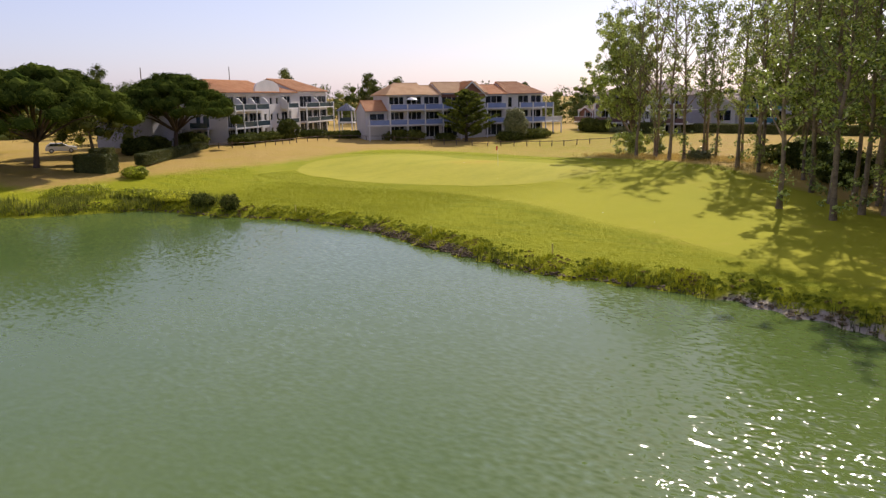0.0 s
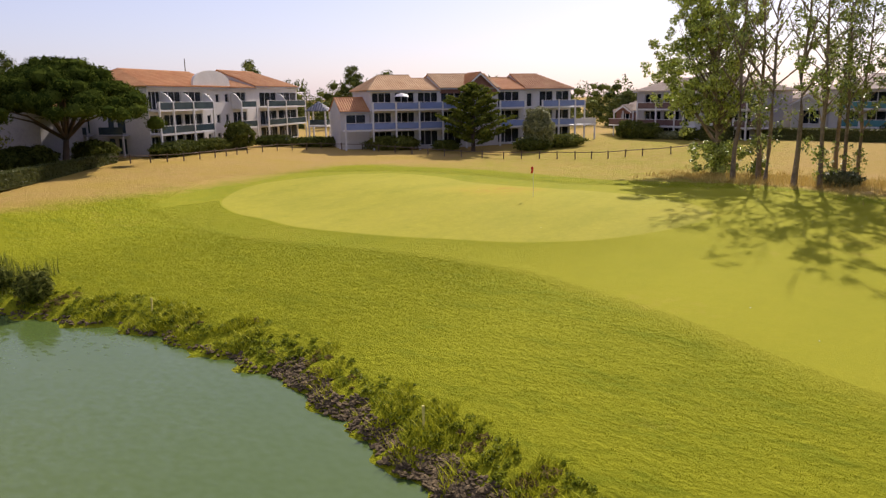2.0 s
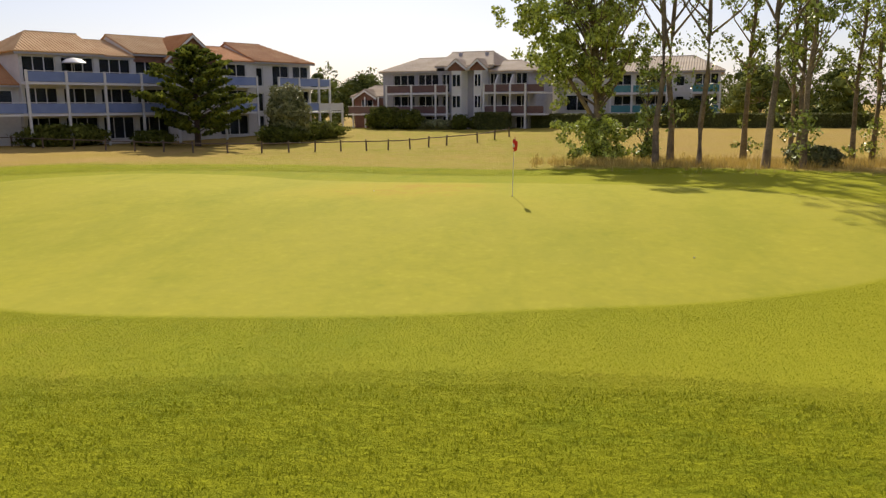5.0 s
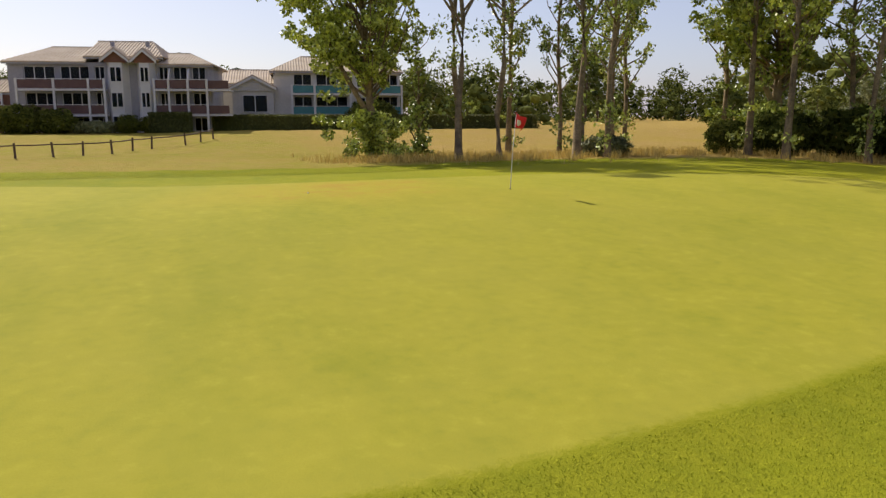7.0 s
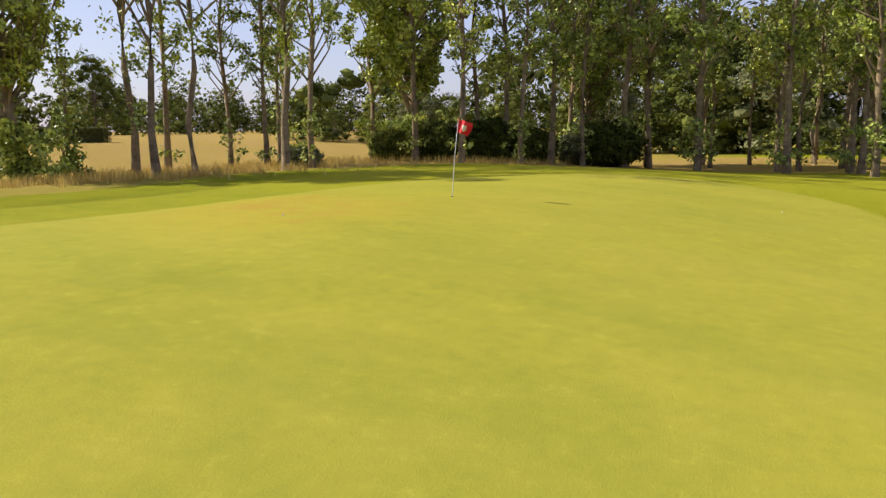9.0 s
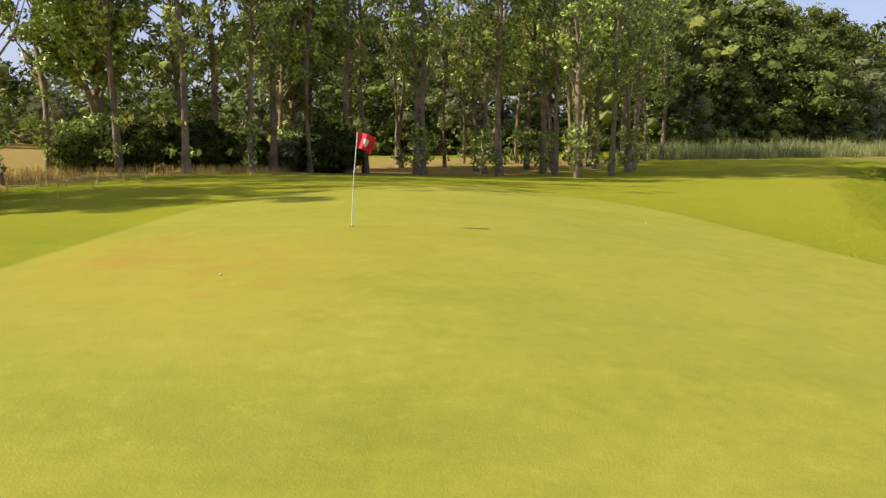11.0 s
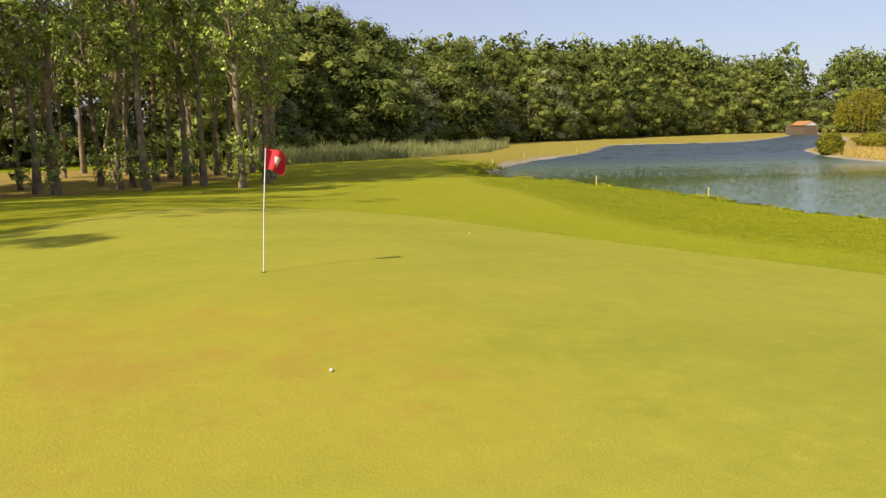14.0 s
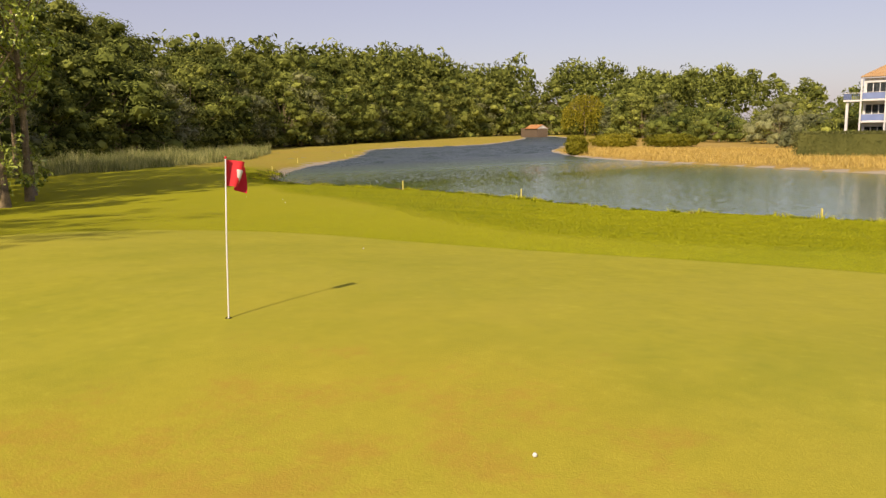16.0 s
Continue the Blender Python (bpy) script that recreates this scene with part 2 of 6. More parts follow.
TILE = textured("terracotta_tile", (0.38, 0.15, 0.05), (0.54, 0.28, 0.11), 0.5, 0.85, 0.3, 0.02, 10.0, 0.18)
TILE_PALE = textured("pale_tile", (0.44, 0.25, 0.10), (0.58, 0.38, 0.19), 0.5, 0.85, 0.3, 0.02, 10.0, 0.15)
TILE_BUFF = textured("buff_tile", (0.38, 0.29, 0.20), (0.54, 0.45, 0.34), 0.5, 0.85, 0.3, 0.02, 10.0, 0.15)
TIMBER = textured("weathered_timber", (0.10, 0.065, 0.04), (0.19, 0.14, 0.095), 2.0, 0.9, 0.5, 0.01)
BLUE_PANEL = textured("blue_panel", (0.15, 0.21, 0.40), (0.22, 0.29, 0.50), 0.8, 0.35, 0.1, 0.005)
# smoked panels and panes; also the painted dark of rooms behind windows
DARK_PANEL = textured("smoked_panel_and_room_dark", (0.03, 0.05, 0.06), (0.06, 0.09, 0.10), 0.8, 0.15, 0.05, 0.005)
BROWN_PANEL = textured("brown_panel", (0.10, 0.05, 0.045), (0.16, 0.085, 0.07), 0.8, 0.5, 0.1, 0.005)
TEAL_PANEL = textured("teal_panel", (0.03, 0.16, 0.19), (0.06, 0.24, 0.27), 0.8, 0.3, 0.1, 0.005)
BRICKWORK = textured("brown_brick", (0.16, 0.075, 0.05), (0.27, 0.13, 0.09), 1.2, 0.9, 0.4, 0.01)
WHITE_PAINT = textured("white_paint", (0.60, 0.59, 0.57), (0.72, 0.71, 0.69), 0.6, 0.5, 0.1, 0.005)
GREY_PLASTER = textured("grey_plaster", (0.28, 0.275, 0.29), (0.40, 0.39, 0.40), 0.3, 0.9, 0.2, 0.01)
CURTAIN = textured("curtain", (0.62, 0.58, 0.5), (0.78, 0.75, 0.68), 1.0, 0.9, 0.2, 0.02)
SLATE = textured("slate", (0.09, 0.10, 0.13), (0.17, 0.18, 0.21), 1.2, 0.6, 0.4, 0.01, 10.0, 0.15)
RED_CLOTH = textured("red_flag_cloth", (0.55, 0.012, 0.02), (0.68, 0.025, 0.035), 3.0, 0.7, 0.2, 0.004)
YELLOW_PAINT = textured("yellow_paint", (0.62, 0.52, 0.12), (0.75, 0.65, 0.22), 3.0, 0.6, 0.2, 0.004)
DARK_HOLE = material("dark_cup", (0.015, 0.013, 0.01), 0.9)
CAR_PAINT = material("white_car_paint", (0.8, 0.8, 0.8), 0.25)
RUBBER = textured("rubber", (0.015, 0.015, 0.015), (0.03, 0.03, 0.03), 4.0, 0.85, 0.2, 0.01)
DRY_BLADE = leafy("dry_grass_blade", (0.52, 0.36, 0.10), (0.82, 0.60, 0.19), 0.25, 0.8)
GREEN_BLADE = leafy("grass_blade", (0.27, 0.295, 0.014), (0.44, 0.45, 0.025), 0.2, 0.7)
FRINGE_BLADE = leafy("mown_blade", (0.27, 0.305, 0.016), (0.48, 0.50, 0.033), 0.1, 0.8)
SHORE_REED = leafy("shore_reed", (0.06, 0.085, 0.014), (0.29, 0.31, 0.05), 0.25, 0.7)
SEDGE = leafy("sedge", (0.025, 0.04, 0.008), (0.09, 0.11, 0.02), 0.2, 0.7)
REED = leafy("reed", (0.22, 0.26, 0.065), (0.70, 0.65, 0.28), 0.3, 0.7)
HEDGE_LEAF = leafy("hedge_leaf", (0.06, 0.075, 0.02), (0.23, 0.24, 0.075), 0.25)
GLASS = material("window_glass", (0.2, 0.23, 0.25), 0.02)
GLASS.node_tree.nodes["Principled BSDF"].inputs["Transmission Weight"].default_value = 0.9
GLASS.node_tree.nodes["Principled BSDF"].inputs["IOR"].default_value = 1.1
STONE = textured("shore_stone", (0.085, 0.062, 0.03), (0.31, 0.225, 0.115), 1.5, 0.85, 0.6, 0.03, 8.0, 0.45)

STONE.node_tree.nodes["Principled BSDF"].inputs["Specular IOR Level"].default_value = 0.15

# ---- ground and lake ----
WATER_Z = -2.55


def smooth_loop(points, steps=5):
    """A closed smooth curve through the points."""
    p = np.array(points, float)
    out = []
    for i in range(len(p)):
        a, b, c, d = p[i - 1], p[i], p[(i + 1) % len(p)], p[(i + 2) % len(p)]
        for k in range(steps):
            t = k / steps
            out.append(0.5 * (2 * b + (c - a) * t + (2 * a - 5 * b + 4 * c - d) * t * t + (3 * b - a - 3 * c + d) * t ** 3))
    return np.array(out)


def signed(px, py, loop):
    """Distance to a closed curve, positive inside."""
    px, py = np.asarray(px, float), np.asarray(py, float)
    best, inside = np.full(px.shape, 1e9), np.zeros(px.shape, bool)
    for a, b in zip(loop, np.roll(loop, -1, 0)):
        e = b - a
        t = np.clip(((px - a[0]) * e[0] + (py - a[1]) * e[1]) / max(e @ e, 1e-9), 0, 1)
        best = np.minimum(best, np.hypot(px - a[0] - t * e[0], py - a[1] - t * e[1]))
        if a[1] != b[1]:
            cross = ((a[1] > py) != (b[1] > py)) & (px < (b[0] - a[0]) * (py - a[1]) / (b[1] - a[1]) + a[0])
            inside ^= cross
    return np.where(inside, best, -best)


LAKE = smooth_loop([(-30, -52), (-24.4, -43), (-19, -36.4), (-10, -35), (-4, -33.3), (4, -33), (10.3, -34.2), (17, -36.6), (21.3, -38),
                    (29, -39.6), (37, -39.2), (43, -41), (50, -44), (57, -50.8), (71, -68), (88, -99), (106, -122), (122, -147), (119, -190), (162, -288),
                    (198, -346), (190, -352), (150, -300), (105, -220), (75, -150), (60, -124), (46, -107.5), (30, -96), (20, -91), (8.5, -83.5), (0, -79), (-14, -73), (-28, -65)])
GREEN = smooth_loop([(-30, 0), (-27, -8), (-20, -12.6), (-15.5, -13.6), (-10.5, -14.9), (-5.5, -14.7), (-2, -14.2), (1.5, -13.4), (6.0, -12.4), (10.4, -10.4), (13.4, -6.4), (14.2, -2),
                     (11.5, 2), (7.8, 4.4), (4.2, 5.2), (1.0, 5.5), (-3, 5.7), (-7, 6.0), (-11, 7.0), (-16, 9.5), (-23, 9.5)])
SHORT = smooth_loop([(-36, 1), (-31, -12), (-22, -17.5), (-15, -19.4), (-10.7, -19.7), (-8, -19.5), (-5.2, -19.1), (-1.4, -18.3), (2.6, -18.0), (6, -18.3), (10.2, -19.2), (13.7, -21.0), (18, -22.9), (24, -26.1), (31, -29.1), (37, -33), (60, -45),
                     (75, -55), (70, -30), (45, -10), (30, 4), (22, 9), (14, 14), (4, 11.5), (-4, 10.8), (-14, 13), (-25, 12)])


def smooth01(a, b, x):
    t = np.clip((x - a) / (b - a), 0, 1)
    return t * t * (3 - 2 * t)


def ground_z(x, y, d=None):
    """Height of the ground; d is the distance inland from the waterline."""
    x, y = np.asarray(x, float), np.asarray(y, float)
    if d is None:
        d = -signed(x, y, LAKE)
    e = 0.9 * x - 0.45 * y
    h = -0.18 - 0.5 * np.exp(-((y - 31) / 11) ** 2) * smooth01(-45, -22, x) - 1.3 * smooth01(12, 46, e) * smooth01(45, 20, y) + 0.6 * smooth01(35, 62, -x)
    # the green falls gently from its high back to the front
    lower = smooth01(-42, -24, x) * (1 - 0.75 * smooth01(4, 22, x)) * smooth01(38, 24, x) * smooth01(1.0, -16.5, y - 0.35 * np.maximum(0, -9 - x))
    h = h - 1.05 * lower * smooth01(-72, -52, y)
    h = h + 0.08 * np.sin(x * 0.11 + 1) * np.cos(y * 0.13) - 0.9 * smooth01(45, 90, -y) + 0.8 * smooth01(42, 66, y) + 0.5 * smooth01(45, 75, y) * smooth01(-12, 5, x)
    bank = WATER_Z + np.interp(d, [-40, -6, 0, 0.9, 2.2, 5, 13, 22, 34], [-3.0, -1.6, 0, 0.46, 0.82, 1.15, 1.75, 2.3, 3.4])
    k = 0.25
    m = np.minimum(h, bank)
    return m - k * np.log(np.exp(-(h - m) / k) + np.exp(-(bank - m) / k)) + k * 0.25


def lines(lo, hi, step, mids, far):
    """Grid lines: fine from lo to hi, coarser out to the mids, then widening to far."""
    core = list(np.arange(lo, hi + 1e-6, step))
    for end, way in ((mids[0], -1), (mids[1], 1)):
        at, s, extra = (core[0] if way < 0 else core[-1]), step, []
        while abs(at) < abs(far):
            s = min(s * 1.25, 2.4) if abs(at) < abs(end) else s * 1.4
            at += way * s
            extra.append(at)
        core = extra[::-1] + core if way < 0 else core + extra
    return np.array(core)


gx, gy = lines(-62, 66, 0.6, (-110, 200), 3500), lines(-52, 46, 0.6, (-350, 120), 3500)
XX, YY = np.meshgrid(gx, gy)
shore_d = -signed(XX.ravel(), YY.ravel(), LAKE)
ragged = 0.34 * np.sin(1.1 * XX + 0.6 * YY) * np.sin(0.43 * XX + 1) + 0.24 * np.sin(2.3 * XX - 1.3 * YY + 1) + 0.16 * np.sin(3.7 * XX + 2.1 * YY)
shore_d += ragged.ravel() * (np.abs(XX.ravel()) < 66) * (np.abs(shore_d) < 4)
ZZ = ground_z(XX.ravel(), YY.ravel(), shore_d)
rng = np.random.default_rng(3)
green_d, short_d = signed(XX.ravel(), YY.ravel(), GREEN), signed(XX.ravel(), YY.ravel(), SHORT)
ZZ += 0.06 * smooth01(-1.5, 1.0, green_d) + np.where(short_d < 0, rng.normal(0, 0.022, ZZ.shape), 0) * (np.abs(XX.ravel()) < 80)
GRID_Z, GRID_D = ZZ.reshape(len(gy), len(gx)), shore_d.reshape(len(gy), len(gx))


def look_up(grid, x, y):
    """A value of the ground grid between its nodes."""
    x, y = np.asarray(x, float), np.asarray(y, float)
    i, j = np.clip(np.searchsorted(gx, x) - 1, 0, len(gx) - 2), np.clip(np.searchsorted(gy, y) - 1, 0, len(gy) - 2)
    u, v = (x - gx[i]) / (gx[i + 1] - gx[i]), (y - gy[j]) / (gy[j + 1] - gy[j])
    return (grid[j, i] * (1 - u) + grid[j, i + 1] * u) * (1 - v) + (grid[j + 1, i] * (1 - u) + grid[j + 1, i + 1] * u) * v


def gz(x, y):
    return float(look_up(GRID_Z, x, y))


def inland(x, y):
    return look_up(GRID_D, x, y)


nx, ny = len(gx), len(gy)
ii = np.arange(nx * ny).reshape(ny, nx)
faces = np.stack([ii[:-1, :-1], ii[:-1, 1:], ii[1:, 1:], ii[1:, :-1]], -1).reshape(-1, 4)
me = bpy.data.meshes.new("ground")
me.from_pydata(np.stack([XX.ravel(), YY.ravel(), ZZ], 1).tolist(), [], faces.tolist())
fx, fy = XX.ravel(), YY.ravel()
dry = (0.58 + 0.3 * np.maximum(smooth01(-20, -34, fx), smooth01(20, 30, fy) * smooth01(0, 14, fx))) * smooth01(9, 17, fy + 0.15 * fx) * smooth01(3.5, 6.0, -short_d) + 0.8 * smooth01(-30, -36, fx) * smooth01(-25, -15, fy)
dry = np.maximum(dry, smooth01(-72, -78, fy) * smooth01(70, 40, fx + 0.35 * (fy + 80)))
dry = np.maximum(dry, (0.45 + 0.16 * smooth01(55, 75, fx)) * smooth01(38, 60, fx) * smooth01(-40, -60, fy))
behind = 0.7 * (fy - np.interp(fx, [5, 12, 23, 36, 43, 50, 62, 72], [24, 18, 12, -2, -11.5, -17.5, -23, -30]))
dry = np.maximum(dry, 0.95 * smooth01(-1.5, 2.5, behind) * (1 - 0.7 * smooth01(16, 30, behind)) * smooth01(5, 12, fx) * smooth01(78, 68, fx))
dry = np.maximum(dry, 0.9 * smooth01(-30, -38, fx) * smooth01(-44, -38, fy))
bare = smooth01(1.1, 0.2, shore_d) * smooth01(40, 52, fx - 0.2 * fy) + smooth01(1.2, 0.3, shore_d) * smooth01(-70, -78, fy)
worn = np.exp(-(((fx + 3.8) / 3.6) ** 2 + ((fy - 4.3) / 1.5) ** 2)) + 0.6 * np.exp(-(((fx + 5.5) / 4) ** 2 + ((fy - 1.5) / 2.5) ** 2)) + 0.55 * np.exp(-(((fx + 4) / 6) ** 2 + ((fy - 0.5) / 4.5) ** 2))
for name, values in (("green", green_d), ("short", short_d), ("dry", dry), ("bare", bare), ("worn", worn)):
    me.attributes.new(name, "FLOAT", "POINT").data.foreach_set("value", np.clip(values, -5, 5).astype(np.float32))
me.polygons.foreach_set("use_smooth", np.ones(len(me.polygons), bool))
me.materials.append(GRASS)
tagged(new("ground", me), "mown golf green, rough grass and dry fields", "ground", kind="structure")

# the sheltered end lies flat, the open end carries short wind waves
wx = np.concatenate([[-90, 0, 40], np.arange(60, 150, 0.55), [160, 200, 270]])
wy = np.concatenate([[-420, -300, -230], np.arange(-190, -44, 0.55), [-40, 0, 40]])
WX, WY = np.meshgrid(wx, wy)
rise = np.zeros(WX.shape)
rw = np.random.default_rng(41)
for k in range(16):
    a, wave = 2.2 + rw.normal(0, 0.6), rw.uniform(1.9, 4.2)
    rise += 0.058 * wave / 6.283 * np.sin((WX * math.cos(a) + WY * math.sin(a)) * 6.283 / wave + rw.uniform(0, 6.283))
rise *= smooth01(86, 106, WX - 0.35 * WY) * smooth01(149, 140, WX) * smooth01(-189, -175, WY) * smooth01(61, 70, WX) * smooth01(-45, -52, WY)
iw = np.arange(WX.size).reshape(WX.shape)
me = bpy.data.meshes.new("water")
me.from_pydata(np.stack([WX.ravel(), WY.ravel(), WATER_Z + rise.ravel()], 1).tolist(), [], np.stack([iw[:-1, :-1], iw[:-1, 1:], iw[1:, 1:], iw[1:, :-1]], -1).reshape(-1, 4).tolist())
me.polygons.foreach_set("use_smooth", np.ones(len(me.polygons), bool))
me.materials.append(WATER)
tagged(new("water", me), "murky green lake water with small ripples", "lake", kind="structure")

# ---- trees ----


def part(name, bm, mat, parent=None, label=""):
    me = bpy.data.meshes.new(name)
    bm.to_mesh(me)
    bm.free()
    me.materials.append(mat)
    ob = new(name, me)
    ob.parent = parent
    return tagged(ob, label)


def mesh_part(name, verts, faces, mat, parent=None, label="", smooth=False):
    me = bpy.data.meshes.new(name)
    me.from_pydata(verts, [], faces)
    me.materials.append(mat)
    if smooth:
        me.polygons.foreach_set("use_smooth", np.ones(len(me.polygons), bool))
    ob = new(name, me)
    ob.parent = parent
    return tagged(ob, label)


def tube(verts, faces, path, radii, sides=7):
    """Adds a bent tapering limb to the lists."""
    start = len(verts)
    for k, (p, r) in enumerate(zip(path, radii)):
        p = Vector(p)
        way = Vector(path[min(k + 1, len(path) - 1)]) - Vector(path[max(k - 1, 0)])
        q = way.to_track_quat("Z", "Y")
        for s in range(sides):
            a = 2 * math.pi * s / sides
            verts.append(tuple(p + q @ Vector((math.cos(a) * r, math.sin(a) * r, 0))))
    for k in range(len(path) - 1):
        for s in range(sides):
            a, b = start + k * sides + s, start + k * sides + (s + 1) % sides
            faces.append((a, b, b + sides, a + sides))
    faces.append(tuple(start + (len(path) - 1) * sides + s for s in range(sides)))


def leaf_cards(centres, sizes, r, droop=0.0, out=None, corners=4):
    """Small bent leaf sprays as quads with random turns."""
    n = len(centres)
    a = r.normal(size=(n, 3))
    a /= np.linalg.norm(a, axis=1)[:, None]
    if out is not None:
        a = a * 0.75 + out
        a /= np.linalg.norm(a, axis=1)[:, None] + 1e-6
    b = r.normal(size=(n, 3))
    b[:, 2] -= droop
    b -= (a * b).sum(1)[:, None] * a
    b /= np.linalg.norm(b, axis=1)[:, None]
    c = np.cross(a, b)
    s = np.asarray(sizes)[:, None]
    wide = s * r.uniform(0.45, 0.8, (n, 1))
    v = np.stack([centres - b * s, centres + c * wide - a * s * 0.15, centres + b * s, centres - c * wide - a * s * 0.15], 1).reshape(-1, 3)
    if corners == 3:
        v = v.reshape(n, 4, 3)[:, :3].reshape(-1, 3)
    f = np.arange(n * corners).reshape(n, corners)
    return v, f


def crown_part(centres, sizes, r, mat, parent, label="", droop=0.0, name="crown", out=None, corners=4, core=None):
    v, f = leaf_cards(np.asarray(centres), sizes, r, droop, out, corners)
    if core is not None:
        cv, cf = core
        f = f.tolist() + (cf + len(v)).tolist()
        v = np.concatenate([v, cv])
        return mesh_part(name, v.tolist(), f, mat, parent, label)
    return mesh_part(name, v.tolist(), f.tolist(), mat, parent, label)


def poplar(seed, height, spread, low, clumps, lean=(0, 0), bole=0.26, bushy=0, bare=0.0, leaves=25):
    """A tall poplar: a straight bole, steep limbs, tight sprays of leaves with gaps between."""
    r = np.random.default_rng(seed)
    base = new("poplar_tree")
    verts, faces = [], []
    steps = np.linspace(0, 1, 9)
    path = [(lean[0] * t * t + r.normal(0, 0.12) * (0 < t), lean[1] * t * t + r.normal(0, 0.12) * (0 < t), -0.3 + t * height) for t in steps]
    tube(verts, faces, path, [bole * (1.35 if k == 0 else 1.0) * (1 - 0.93 * k / 8) + 0.012 for k in range(9)], 9)
    P = np.array(path)
    sprays = []
    limbs = int(clumps / 2.6)
    for k in range(limbs):
        u = (k + r.uniform(0, 1)) / limbs
        t = low + (0.98 - low) * u
        if r.uniform() < bare and t < 0.6:
            continue
        root = np.array([np.interp(t, steps, P[:, c]) for c in range(3)])
        ang = k * 2.4 + r.normal(0, 0.5)
        reach = spread * (0.35 + 0.75 * math.sin(math.pi * min(1, u * 0.75 + 0.1))) * r.uniform(0.45, 1.15)
        rise = reach * r.uniform(0.8, 2.2)
        tip = root + np.array([math.cos(ang) * reach, math.sin(ang) * reach, rise])
        mid = root + (tip - root) * 0.5 + np.array([math.cos(ang), math.sin(ang), -0.6]) * reach * 0.14
        rad = bole * (1 - t) * 0.33 + 0.022
        tube(verts, faces, [root, mid, tip], [rad, rad * 0.6, 0.012], 5)
        for w in r.uniform(0.35, 1.05, r.integers(2, 5)):
            q = root * (1 - w) ** 2 + 2 * mid * w * (1 - w) + tip * w * w
            sprays.append((q + r.normal(0, 0.10 * reach, 3), r.uniform(0.28, 0.5) + 0.05 * reach))
    for k in range(14):
        t = r.uniform(low * 0.7, 0.85)
        root = np.array([np.interp(t, steps, P[:, c]) for c in range(3)])
        sprays.append((root + np.append(r.normal(0, 0.4, 2), 0), r.uniform(0.25, 0.4)))
    for k in range(bushy):
        ang, rr, zz = r.uniform(0, 6.3), abs(r.normal(0, 1.3 if bushy > 50 else 0.9)), r.uniform(0.3, min(3.2, height * low * 0.9 + 0.8))
        sprays.append((np.array([math.cos(ang) * rr, math.sin(ang) * rr, zz]), r.uniform(0.35, 0.6)))
    if bushy > 50:
        limb = [np.array(p, float) for p in ((0, 0, 2.6), (-2.2, -0.6, 6.0), (-4.4, -1.3, 9.8), (-5.4, -1.6, 13.2))]
        tube(verts, faces, limb, [0.2, 0.15, 0.09, 0.02], 7)
        for k in range(120):
            w = r.uniform(1.1, 3.0)
            q = limb[int(w)] + (limb[min(3, int(w) + 1)] - limb[int(w)]) * (w % 1)
            sprays.append((q + r.normal(0, 1.0, 3), r.uniform(0.35, 0.6)))
    cen = []
    for c, s in sprays:
        n = max(12, int(leaves * (s / 0.45) ** 1.6 * r.uniform(0.6, 1.2)))
        d = r.normal(size=(n, 3))
        d *= (r.uniform(0.1, 1, (n, 1)) ** 0.45) * s / np.linalg.norm(d, axis=1)[:, None]
        cen.append(c + d * np.array([1.0, 1.0, 0.85]))
    cen = np.concatenate(cen)
    cen[:, 2] = np.maximum(cen[:, 2], 0.15)
    mesh_part("trunk", verts, faces, BARK, base, "", True)
    crown_part(cen, r.uniform(0.09, 0.185, len(cen)), r, POPLAR_LEAF, base, droop=0.6)
    return base


